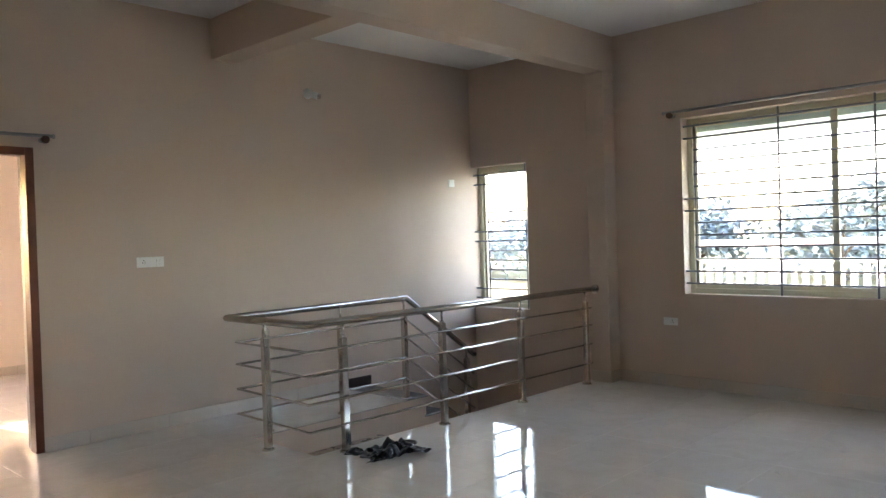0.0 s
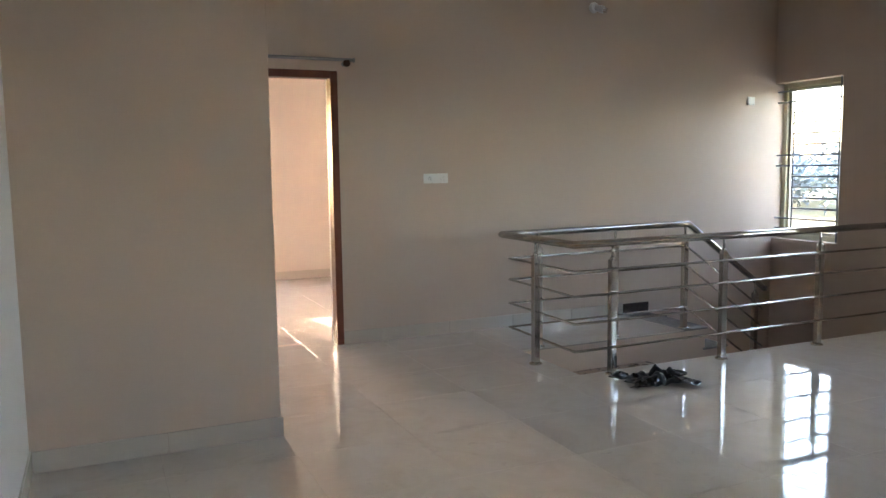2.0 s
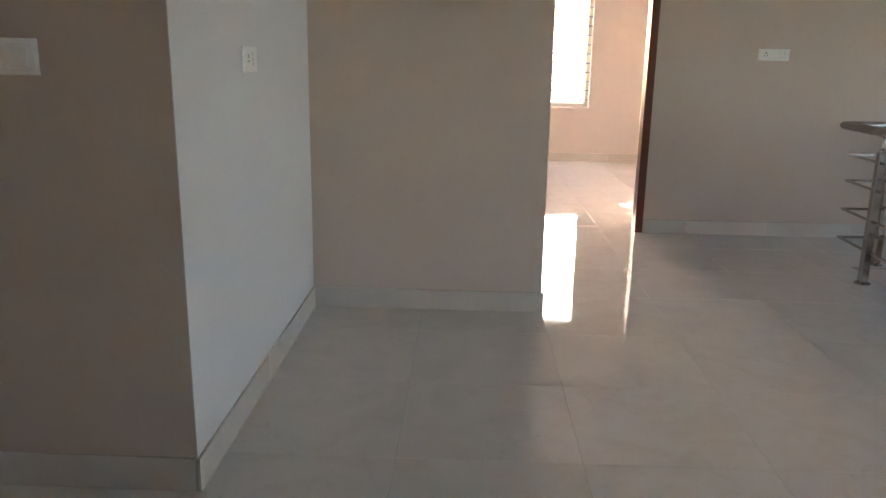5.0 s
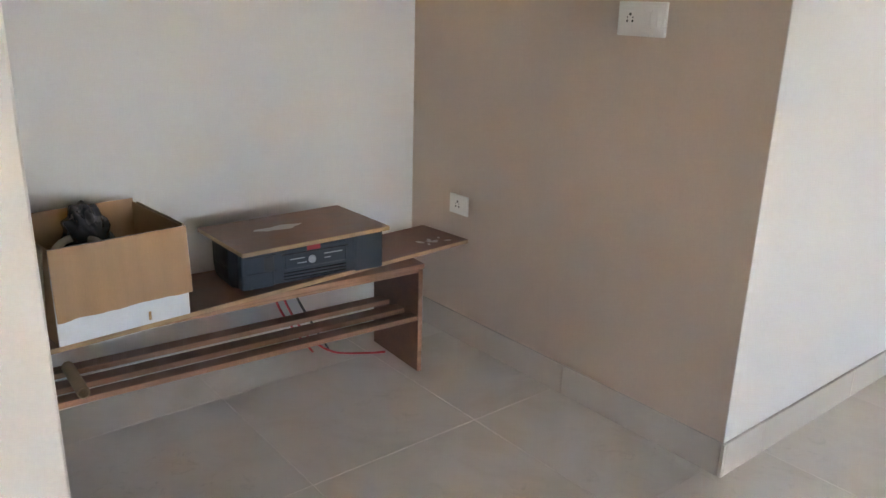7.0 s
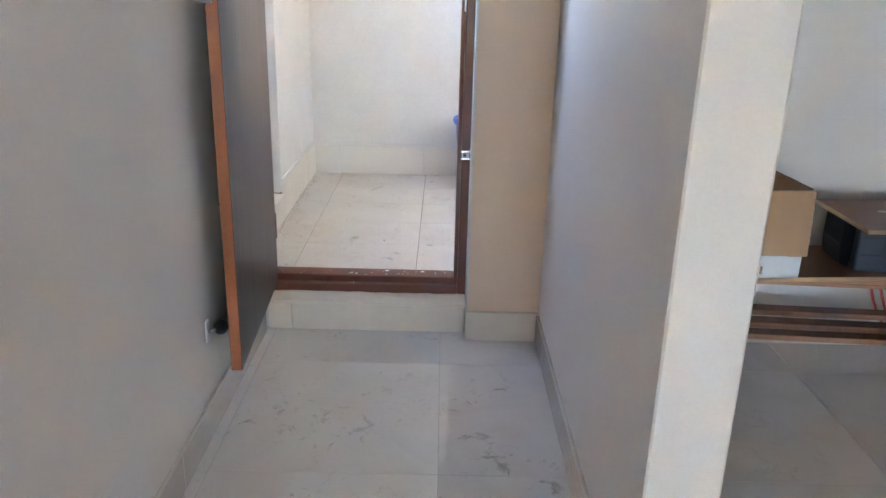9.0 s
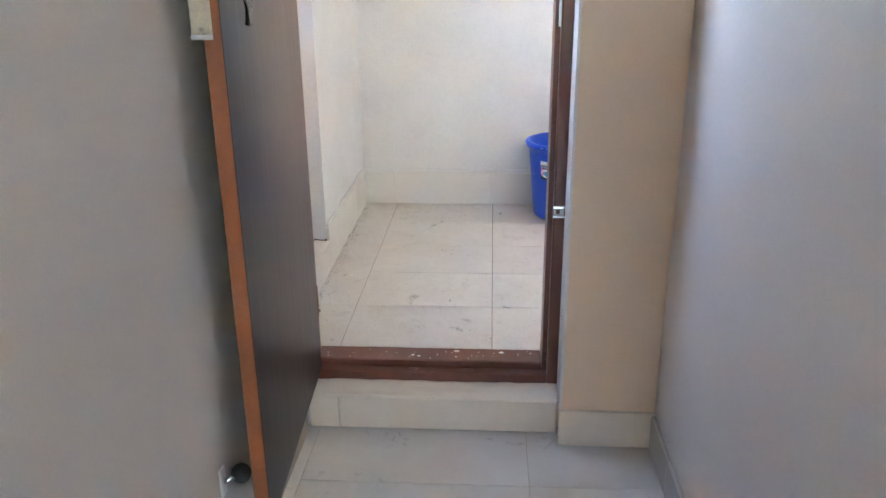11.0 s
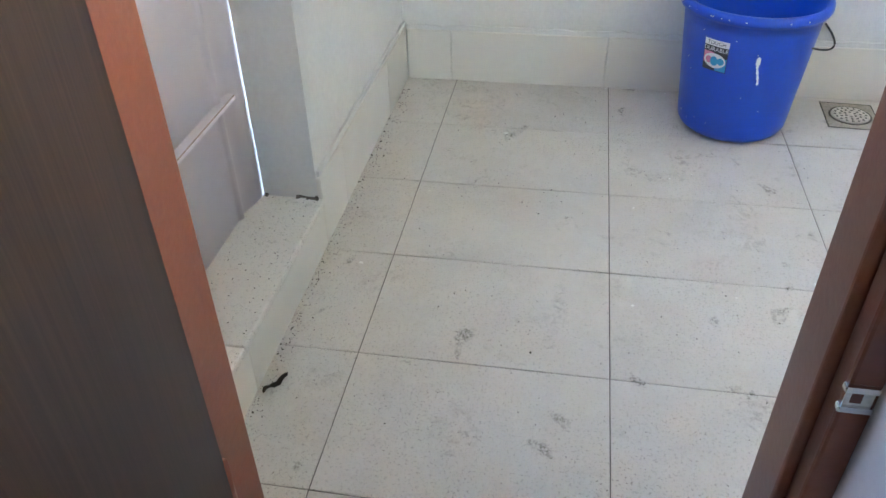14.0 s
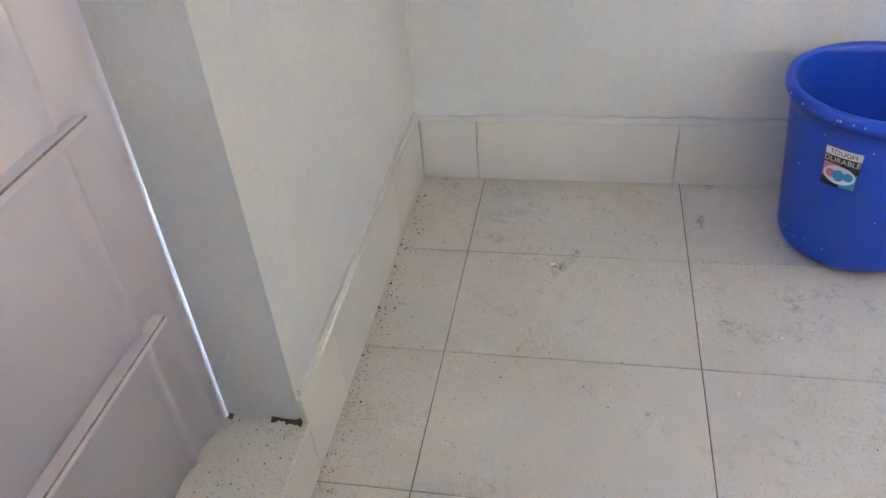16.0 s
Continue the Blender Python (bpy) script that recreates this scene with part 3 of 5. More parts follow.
# raised step below the utility doorway
structure("door_step", bx(XF - 0.107, -2.558, YL, 0.7075, -0.01, 0.098, 0.003), WHITEWASH, "whitewashed raised door step", "step")
step_face = thing_structure("step_riser", "cream tiles facing the raised door step")
for y0, y1 in ((YL + 0.012, 0.10), (0.102, 0.7065)):
    part("riser_tile", bx(-2.558, -2.546, y0, y1, 0.0, 0.098, 0.002), CREAMTILE, step_face)
structure("plaster_reveal", bx(XF - 0.01, XS - 0.003, 0.709, 0.716, 0.094, 2.16), OFFWHITE, "white primed plaster beside the door frame", "trim")
# trowelled mortar fillet from the tiles up to the sill
bm = bmesh.new()
fillet = []
for k in range(71):
    y = YL + (0.708 - YL) * k / 70
    row = []
    for c, (x, z) in enumerate(((-2.549, 0.0975), (-2.551, 0.104), (-2.566, 0.109), (-2.585, 0.114), (-2.594, 0.122), (-2.602, 0.125), (-2.615, 0.118), (-2.61, 0.095))):
        row.append(bm.verts.new((x, y, z + (0.0035 * noise.noise(Vector((y * 22, c * 0.7, 2.0))) if 0 < c < 6 else 0))))
    fillet.append(row)
for p, q in zip(fillet, fillet[1:]):
    for c in range(7):
        bm.faces.new((p[c], p[c + 1], q[c + 1], q[c]))
structure("mortar_bed", bm, CREAMTILE, "uneven cream mortar in front of the door sill", "trim")

# metal-door recess in the utility room
ledge = tagged(new("door_ledge"), "speckled off-white tiled ledge before the metal door", "ledge", kind="structure")
for x0, x1 in ((-3.3875, -2.9335), (-2.9315, XF - 0.118)):
    part("ledge_tile", bx(x0, x1, -0.262, YU + 0.0125, 0.2482, 0.262, 0.002), LEDGETILE, ledge)
bm = bmesh.new()
strip = []
for k in range(61):
    y = -0.213 + 0.127 * k / 60
    w = 0.002 + 0.013 * max(0.0, noise.noise(Vector((y * 60, 3.1, 0))) + 0.25) + 0.004 * noise.noise(Vector((y * 210, 9.1, 0)))
    h = 0.002 + 0.006 * max(0.0, noise.noise(Vector((y * 70, 7.7, 0))) + 0.2)
    strip.append([bm.verts.new((-3.3885, y, 0.2622 + 1.6 * h)), bm.verts.new((-3.3868, y, 0.2632)), bm.verts.new((-3.3868 + max(w, 0.0008), y, 0.2624))])
for p, q in zip(strip, strip[1:]):
    if noise.noise(Vector((p[0].co.y * 38, 1.3, 0))) < -0.12:
        continue
    for k in range(2):
        bm.faces.new((p[k], p[k + 1], q[k + 1], q[k]))
structure("grime_strip", bm, GRIME, "black mould along the corner of the ledge", "grime")
specks = bmesh.new()
for i in range(120):
    r = random.uniform(0.0005, 0.0015)
    m = pose(random.uniform(-3.38, -2.80), random.uniform(-0.21, -0.09), 0.2622, 0, 0, random.uniform(0, 180)) @ Matrix.Diagonal((r * 1.6, r, r * 0.3, 1))
    bmesh.ops.create_icosphere(specks, subdivisions=1, radius=1.0, matrix=m)
tagged(link("ledge_grit", specks, GRIME), "dark specks of dirt on the ledge", "grit", kind="stuff")


# ---------------------------------------------------------------- door frames and doors
def jamb_frame(name, label, mater, axis, near, far, a0, a1, z0, z1, w, sill=0.0):
    """Two posts and a head with softly rounded edges, and a sill where there is one."""
    f = tagged(new(name), label, "door frame", kind="structure")

    def piece(pn, p0, p1, q0, q1, bev=0.004):
        x = (near, far) if axis == "x" else (p0, p1)
        y = (p0, p1) if axis == "x" else (near, far)
        part(pn, bx(min(x), max(x), min(y), max(y), q0, q1, bev, seg=2), mater, f)
    piece("post", a0, a0 + w, z0, z1)
    piece("post", a1 - w, a1, z0, z1)
    piece("head", a0 + w, a1 - w, z1 - w, z1)
    if sill:
        piece("sill", a0 + w, a1 - w, z0, z0 + sill)
    return f


jamb_frame("door_1", "dark red-brown painted bedroom door frame", FRAMEBROWN, "y", YD - 0.006, YD + 0.10, 0.0, 0.962, 0.0, 2.082, 0.055)
jamb_frame("door_1_lining", "white primed lining inside the bedroom doorway", OFFWHITE, "y", YD + 0.104, YD + 0.214, 0.0, 0.962, 0.0, 2.082, 0.035)

# utility door frame: rebated posts, head and sill
uf = tagged(new("door_2"), "red-brown painted rebated door frame with paint-splashed sill", "door frame", kind="structure")
F0, F1, F2 = XF, XF - 0.032, XF - 0.107
ZS0, ZS1, ZS2 = 0.100, 0.152, 0.174
part("post", bx(F1, F0, 0.680, 0.714, ZS0, 2.14, 0.004, seg=2), FRAMEBROWN, uf)
part("post", bx(F2, F1 + 0.001, 0.667, 0.713, ZS0, 2.14, 0.003, seg=2), FRAMEBROWN, uf)
part("post", bx(F1, F0, -0.03, 0.012, ZS0, 2.14, 0.003, seg=2), FRAMEBROWN, uf)
part("post", bx(F2, F1 + 0.001, -0.03, 0.023, ZS0, 2.14, 0.003, seg=2), FRAMEBROWN, uf)
part("head", bx(F2, F0, -0.03, 0.712, 2.14, 2.17, 0.003, seg=2), FRAMEBROWN, uf)
sill = part("sill", bx(F1, F0, 0.012, 0.680, ZS0, ZS1, 0.004, seg=2), FRAMEBROWN, uf)
part("sill", bx(F2, F1 + 0.001, 0.023, 0.667, ZS0, ZS2, 0.004, seg=2), FRAMEBROWN, uf)
strike = part("strike_plate", bx(F0 - 0.001, F0 + 0.0012, 0.681, 0.706, 0.611, 0.643, 0.0005), NICKEL, uf, "worn steel strike plate")
for z in (0.611, 0.636):
    part("strike_lug", bx(F0 - 0.004, F0 + 0.006, 0.677, 0.708, z, z + 0.007, 0.0015), CHROME, strike)
part("bolt_hole", bx(F0, F0 + 0.002, 0.686, 0.696, 0.621, 0.633, 0.0005), FRAMEBROWN, strike, "painted bolt hole")
part("strike_plate", bx(F1 - 0.001, F0 - 0.004, 0.6755, 0.6825, 1.085, 1.20, 0.001), PLASTIC_W, uf, "paint-smeared lock strike plate")
# splashes of white paint on the sill
for i in range(34):
    big = i < 6
    y = (0.30, 0.318, 0.425, 0.425, 0.555, 0.37)[i] if big else random.uniform(0.05, 0.64)
    x = (F1 - 0.027, F1 - 0.022, F1 - 0.056, F1 - 0.02, F1 - 0.052, F1 - 0.03)[i] if big else random.uniform(F2 + 0.006, F1 - 0.008)
    r = (0.0045, 0.004, 0.007, 0.003, 0.006, 0.002)[i] if big else random.uniform(0.0008, 0.0018)
    bm = lathe([(r, 0.0), (r * 0.9, 0.0006), (r * 0.4, 0.001)], 10, at=(x, y, ZS2 - 0.0002))
    for v in bm.verts:
        v.co.y = y + (v.co.y - y) * 1.25
    part("paint_splash", bm, WHITEPAINT, sill)
for i in range(9):
    a = math.pi * 1.6 * i / 9
    bm = lathe([(0.0016, 0), (0.001, 0.0007)], 6, at=(F0 - 0.018 + 0.007 * math.cos(a), 0.305 + 0.011 * math.sin(a), ZS1 - 0.0002))
    part("paint_splash", bm, WHITEPAINT, sill)

# open flush door leaf
leaf = thing("flush_door", "dark walnut laminate flush door, standing open against the wall", "door", (XF + 0.001, 0.017, 0.158), 3.3)
LW, LT, LH = 0.664, 0.030, 1.975
part("leaf_core", bx(0, LW - 0.0005, 0.001, LT - 0.001, 0, LH, 0.001), EDGEBROWN, leaf, "orange-brown lipped edges")
part("face_laminate", bx(0.0015, LW - 0.002, LT - 0.0015, LT, 0.002, LH - 0.002), LAMINATE, leaf, "dark walnut laminate face")
part("face_laminate", bx(0.0015, LW - 0.002, 0, 0.0015, 0.002, LH - 0.002), LAMINATE, leaf, "dark walnut laminate face")
lock = part("lock_case", bx(LW - 0.015, LW + 0.004, -0.018, 0.016, 0.96, 1.085, 0.003), LOCKCREAM, leaf, "paint-smeared cream lock plate")
part("lock_plate", bx(LW + 0.001, LW + 0.0055, -0.018, 0.018, 0.956, 0.965, 0.001), CHROME, lock)
for z in (0.973, 1.07):
    part("screw", lathe([(0.0035, 0), (0.003, 0.0015)], 10, at=(LW + 0.004, 0.0, z), turn=Matrix.Rotation(radians(90), 4, "Y")), CHROME, lock)
part("handle", tube([(LW - 0.05, LT, 1.03), (LW - 0.05, LT + 0.03, 1.03), (LW - 0.055, LT + 0.034, 1.0), (LW - 0.06, LT + 0.03, 0.975)], 0.006, 10), CHROME, leaf, "dark metal door pull", True)
part("tower_bolt", tube([(LW - 0.03, -0.006, 0.46), (LW - 0.03, -0.006, 0.53)], 0.004, 10), CHROME, leaf, "brass-coloured bolt", True)
for z in (0.16, 1.0, 1.85):
    part("hinge", tube([(-0.002, LT - 0.002, z), (-0.002, LT - 0.002, z + 0.09)], 0.005, 10), FRAMEBROWN, leaf, "painted butt hinge", True)

stop = thing("door_stop", "black rubber door stop on a white base, fixed to the wall", "door stop", (-1.905, YL, 0.29))
part("base_plate", bx(-0.012, 0.012, 0, 0.006, -0.03, 0.03, 0.002), PLASTIC_W, stop)
part("stem", tube([(0, 0.004, 0), (-0.02, 0.028, 0.0)], 0.006, 10), CHROME, stop, smooth=True)
bm = bmesh.new()
bmesh.ops.create_uvsphere(bm, u_segments=18, v_segments=12, radius=0.020)
bmesh.ops.transform(bm, matrix=pose(-0.028, 0.030, 0), verts=bm.verts)
part("rubber_ball", bm, BLACKINK, stop, "glossy black rubber ball", True)

# lilac metal door of the utility recess
md = thing("metal_door", "closed lilac enamelled sheet-metal door with welded ribs", "door", (-3.4015, -0.225, 0.2625))
# unseen top cut short: the added opening above it lets sky light in
MW, MH = 0.83, 1.14


def pressed_sheet(width, height):
    """A sheet rolled over a tube at its edge: a raised rounded stile that runs out into a flat field."""
    bm = bmesh.new()
    prof = [(-0.0100, -0.012), (-0.0100, 0.0), (0.0, 0.004)]
    prof += [(0.004 + 0.034 * k / 6, 0.006 + 0.003 * math.sin(math.pi * k / 6)) for k in range(7)]
    prof += [(0.038 + 0.055 * k / 10, 0.006 - 0.012 * (0.5 - 0.5 * math.cos(math.pi * k / 10))) for k in range(1, 11)]
    prof += [(0.096 + 0.022 * k / 8, -0.006 + 0.007 * math.sin(math.pi * k / 8)) for k in range(1, 9)]
    prof += [(0.126, -0.0065), (0.2, -0.0065), (width, -0.0065), (width, -0.012)]
    lo = [bm.verts.new((x, y, 0.0)) for x, y in prof]
    hi = [bm.verts.new((x, y, height)) for x, y in prof]
    n = len(prof)
    for k in range(n):
        bm.faces.new((lo[k], lo[(k + 1) % n], hi[(k + 1) % n], hi[k]))
    bm.faces.new(hi)
    bm.faces.new(lo)
    return bm


sheet = part("sheet", pressed_sheet(MW, MH), LILAC, md, "glossy lilac pressed sheet", True)
part("hinge_stile", bx(-0.03, 0.0, -0.012, -0.003, 0.0, 0.12, 0.001), LILAC, md)
for z in (0.254, 0.541, 0.828, 1.115):
    rib = part("rib", bx(0.066, MW - 0.03, -0.0075, 0.014, z - 0.006, z + 0.006, 0.0025), LILAC, md)
    part("worn_edge", bx(0.07, MW - 0.2, 0.0125, 0.0145, z + 0.0035, z + 0.0063, 0.0005), RUSTED, rib, "brown worn paint along the rib")
part("bolt", tube([(0.40, 0.010, 0.34), (0.49, 0.010, 0.34)], 0.007, 10), LILAC, md, "painted sliding bolt", True)
structure("metal_door_head", bx(-3.50, -2.5, -0.4, -0.295, 2.15, 2.8), WHITEWASH, "white wall over the metal door")


# ---------------------------------------------------------------- windows
def window(name, label, xin, y0, y1, z0, z1, xf, mullions, verticals, bars, gx, low, high, anchors, into=0.0):
    """Cream sliding window set deep in its opening, with a welded grill of round bars on the room side."""
    w = tagged(new(name), label, "window", kind="structure")
    fw = 0.045
    fr = (xf, xf + 0.06)
    for pn, a, c, d, e in (("frame_jamb", y0, y0 + fw, z0, z1), ("frame_jamb", y1 - fw, y1, z0, z1), ("frame_head", y0 + fw, y1 - fw, z1 - fw, z1), ("frame_sill", y0 + fw, y1 - fw, z0, z0 + fw)):
        part(pn, bx(fr[0], fr[1], a, c, d, e, 0.003), UPVC, w)
    edges = [y0 + fw] + mullions + [y1 - fw]
    for k, (a, c) in enumerate(zip(edges, edges[1:])):
        xo = xf + (0.006 if k % 2 else 0.03)
        sash = part("sash", solid((xo, xo + 0.022), (a - 0.012, c + 0.012), (z0 + fw - 0.01, z1 - fw + 0.01), [(xo - 1, xo + 1, a + 0.028, c - 0.028, z0 + fw + 0.03, z1 - fw - 0.03)]), UPVC, w)
        pane = part("pane", bx(xo + 0.009, xo + 0.013, a + 0.026, c - 0.026, z0 + fw + 0.028, z1 - fw - 0.028), GLASS, sash)
        pane.visible_shadow = False
    grill = part("grill", tube([(gx, verticals[0], low), (gx, verticals[0], high)], 0.0085, 8), GRILL, w, "thin painted steel grill bars, coloured dark as against bright sky", True)
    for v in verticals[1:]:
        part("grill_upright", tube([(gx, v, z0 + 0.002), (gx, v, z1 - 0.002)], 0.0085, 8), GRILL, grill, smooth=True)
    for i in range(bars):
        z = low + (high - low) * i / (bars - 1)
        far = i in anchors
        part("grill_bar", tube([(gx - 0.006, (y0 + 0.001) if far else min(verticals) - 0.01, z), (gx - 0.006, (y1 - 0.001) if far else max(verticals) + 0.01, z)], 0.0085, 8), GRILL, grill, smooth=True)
    return w


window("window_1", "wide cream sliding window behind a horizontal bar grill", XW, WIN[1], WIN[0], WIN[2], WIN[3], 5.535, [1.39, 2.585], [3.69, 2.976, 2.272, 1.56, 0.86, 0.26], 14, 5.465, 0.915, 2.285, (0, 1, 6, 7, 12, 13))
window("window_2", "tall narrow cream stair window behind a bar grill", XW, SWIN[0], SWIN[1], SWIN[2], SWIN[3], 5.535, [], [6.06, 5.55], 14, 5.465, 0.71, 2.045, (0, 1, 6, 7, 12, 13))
# bedroom window, seen through the doorway
bw = tagged(new("window_3"), "cream grilled bedroom window with bright sky behind", "window", kind="structure")
for pn, a, c, d, e in (("frame_jamb", BWIN[0], BWIN[0] + 0.05, BWIN[2], BWIN[3]), ("frame_jamb", BWIN[1] - 0.05, BWIN[1], BWIN[2], BWIN[3]), ("frame_head", BWIN[0] + 0.05, BWIN[1] - 0.05, BWIN[3] - 0.05, BWIN[3]), ("frame_sill", BWIN[0] + 0.05, BWIN[1] - 0.05, BWIN[2], BWIN[2] + 0.05)):
    part(pn, bx(a, c, BY + 0.08, BY + 0.14, d, e, 0.003), UPVC, bw)
for i in range(13):
    z = BWIN[2] + 0.09 + 0.105 * i
    part("grill_bar", tube([(BWIN[0], BY + 0.05, z), (BWIN[1], BY + 0.05, z)], 0.0085, 8), GRILL, bw, smooth=True)


# ---------------------------------------------------------------- stair railing
rail = thing("stair_railing", "stainless steel stair railing with square posts and four rods", "railing", (1.956, 4.589, 0.0))
RX, RY = 1.956, 4.589


def rp(*pts):
    return [(x - RX, y - RY, z) for x, y, z in pts]


HZ = 0.862
part("handrail", tube(rp((5.236, 4.589, HZ), (1.956, 4.589, HZ), (1.956, 5.505, HZ), (3.70, 5.53, HZ + 0.004), (4.565, 5.53, 0.264)), 0.0255, 20), STEEL, rail, "polished round steel handrail", True)
part("wall_flange", tube(rp((5.226, 4.589, HZ), (5.2395, 4.589, HZ)), 0.042, 24), STEEL, rail, smooth=False)
part("end_cap", tube(rp((4.568, 5.522, 0.2634), (4.576, 5.522, 0.258)), 0.022, 18), STEEL, rail)
POST_H = 0.753


def post(px, py, z0, height):
    p = part("post", bx(px - 0.0225 - RX, px + 0.0225 - RX, py - 0.0225 - RY, py + 0.0225 - RY, z0 + 0.008, z0 + height, 0.004), STEEL, rail)
    part("base_disc", lathe([(0.044, 0), (0.044, 0.006), (0.034, 0.013)], 24, at=(px - RX, py - RY, z0 + 0.001)), STEEL, p)
    part("neck", tube([(px - RX, py - RY, z0 + height), (px - RX, py - RY, z0 + height + 0.1)], 0.009, 12), STEEL, p, smooth=True)
    part("cap_boss", lathe([(0.017, 0), (0.017, 0.012), (0.012, 0.018)], 16, at=(px - RX, py - RY, z0 + height)), STEEL, p)


for px, py in ((1.962, 5.06), (2.262, 4.606), (3.183, 4.594), (4.112, 4.592), (5.06, 4.587), (2.249, 5.49), (2.947, 5.495), (3.655, 5.51)):
    post(px, py, 0.0, POST_H)
post(4.43, 5.50, -0.51, 0.75)
part("tape", bx(2.262 + 0.0228 - RX - 0.02, 2.262 + 0.0232 - RX, 4.606 - 0.0235 - RY, 4.606 - 0.0226 - RY, 0.045, 0.125), BLACKINK, rail, "strip of black tape on a post")
for z in (0.188, 0.364, 0.538, 0.694):
    part("rod", tube(rp((5.13, 4.572, z), (1.95, 4.572, z), (1.975, 5.44, z), (3.62, 5.455, z)), 0.0085, 12), STEEL, rail, smooth=True)
    part("rod", tube(rp((3.62, 5.455, z), (4.50, 5.475, z - 0.60)), 0.0085, 12), STEEL, rail, smooth=True)
    bm = bmesh.new()
    bmesh.ops.create_uvsphere(bm, u_segments=12, v_segments=8, radius=0.0125)
    bmesh.ops.transform(bm, matrix=pose(3.62 - RX, 5.455 - RY, z), verts=bm.verts)
    part("rod_joint", bm, STEEL, rail, smooth=True)
    for px in (3.183, 4.115):
        part("rod_clip", tube(rp((px - 0.05, 4.575, z), (px - 0.02, 4.575, z)), 0.0105, 10), STEEL, rail)


# ---------------------------------------------------------------- black plastic sheet on the floor
def crumple(nx, ny, w, h, height, seed, edge=0.25):
    bm = bmesh.new()
    grid = []
    for i in range(nx + 1):
        row = []
        for j in range(ny + 1):
            u, v = i / nx - 0.5, j / ny - 0.5
            ang = math.atan2(v, u)
            reach = 1 + edge * noise.noise(Vector((math.cos(ang) * 1.7, math.sin(ang) * 1.7, seed)))
            x, y = u * w * reach, v * h * reach
            p = Vector((x * 8, y * 8, seed))
            fold = abs(noise.noise(p)) + 0.55 * abs(noise.noise(p * 2.6)) + 0.12 * abs(noise.noise(p * 6))
            fall = max(0.0, 1 - (2 * max(abs(u), abs(v))) ** 3)
            row.append(bm.verts.new((x + 0.02 * noise.noise(p * 2), y + 0.02 * noise.noise(p * 2 + Vector((5, 0, 0))), 0.004 + height * fold * (0.25 + 0.75 * fall))))
        grid.append(row)
    for i in range(nx):
        for j in range(ny):
            bm.faces.new((grid[i][j], grid[i + 1][j], grid[i + 1][j + 1], grid[i][j + 1]))
    return bm


cloth = link("plastic_sheet", crumple(60, 44, 0.44, 0.27, 0.095, 3.0, 0.6), BLACKBAG, smooth=True)
sol = cloth.modifiers.new("thickness", "SOLIDIFY")
sol.thickness = 0.002
cloth.matrix_world = pose(2.42, 4.36, 0.001, 0, 0, -12)
tagged(cloth, "crumpled black plastic sheet lying on the tiles by the railing", "plastic sheet")


# ---------------------------------------------------------------- electrical fittings
def fitting(name, label, category, m, w, h, layout):
    """A moulded plate on a wall; local x to the right along the wall, z up, y out of the wall towards -y. layout: sockets and rockers."""
    e = new(name)
    e.matrix_world = m
    tagged(e, label, category)
    plate = part("plate", bx(-w / 2, w / 2, -0.009, 0.0, -h / 2, h / 2, 0.004, seg=3), PLASTIC_W, e)
    part("inner_frame", bx(-w / 2 + 0.01, w / 2 - 0.01, -0.0115, -0.008, -h / 2 + 0.01, h / 2 - 0.01, 0.0015), PLASTIC_W, e)
    for kind, cx in layout:
        if kind == "socket":
            s = part("socket", bx(cx - 0.021, cx + 0.021, -0.013, -0.011, -0.022, 0.022, 0.001), PLASTIC_W, e)
            for hx, hz, r in ((0, 0.012, 0.0042), (-0.009, -0.006, 0.0034), (0.009, -0.006, 0.0034), (-0.009, 0.004, 0.002), (0.009, 0.004, 0.002)):
                part("pin_hole", lathe([(r, 0), (r, 0.0006)], 10, at=(cx + hx, -0.013, hz), turn=Matrix.Rotation(radians(90), 4, "X")), PLASTIC_D, s)
        elif kind == "rocker":
            bm = bx(cx - 0.010, cx + 0.010, -0.0155, -0.011, -0.022, 0.022, 0.0015)
            for v in bm.verts:
                if v.co.z > 0.015 and v.co.y < -0.0145:
                    v.co.y += 0.0025
            part("rocker", bm, PLASTIC_W, e)
            part("gap_line", bx(cx - 0.0112, cx - 0.0104, -0.0118, -0.0114, -0.023, 0.023), PLASTIC_D, e)
        else:
            part("blank", bx(cx - 0.021, cx + 0.021, -0.0128, -0.011, -0.022, 0.022, 0.001), PLASTIC_W, e)
    return e


fitting("switch_board", "white modular switch and socket plate on the tan wall", "switch", pose(1.755, YD, 1.268), 0.212, 0.078, [("socket", -0.055), ("blank", 0.0), ("rocker", 0.055), ("rocker", 0.08)])
fitting("switch_board", "white modular switch and socket plate on the tan wall", "switch", pose(-1.49, YA, 1.22), 0.162, 0.092, [("socket", -0.035), ("rocker", 0.022), ("rocker", 0.046)])
fitting("wall_socket", "small white socket plate above the skirting", "socket", pose(-2.234, YA, 0.535), 0.104, 0.074, [("socket", 0.0)])
fitting("switch_board", "white switch plate on the off-white wall", "switch", pose(XI, 3.41, 1.215, 0, 0, 90), 0.165, 0.088, [("socket", -0.035), ("rocker", 0.03)])
fitting("wall_socket", "white socket plate low on the window wall", "socket", pose(XW, 3.93, 0.575, 0, 0, -90), 0.135, 0.068, [("rocker", -0.04), ("socket", 0.02)])
fitting("junction_box", "small white box plate high on the wall", "box", pose(5.097, YD, 1.955), 0.09, 0.078, [("blank", 0.0)])


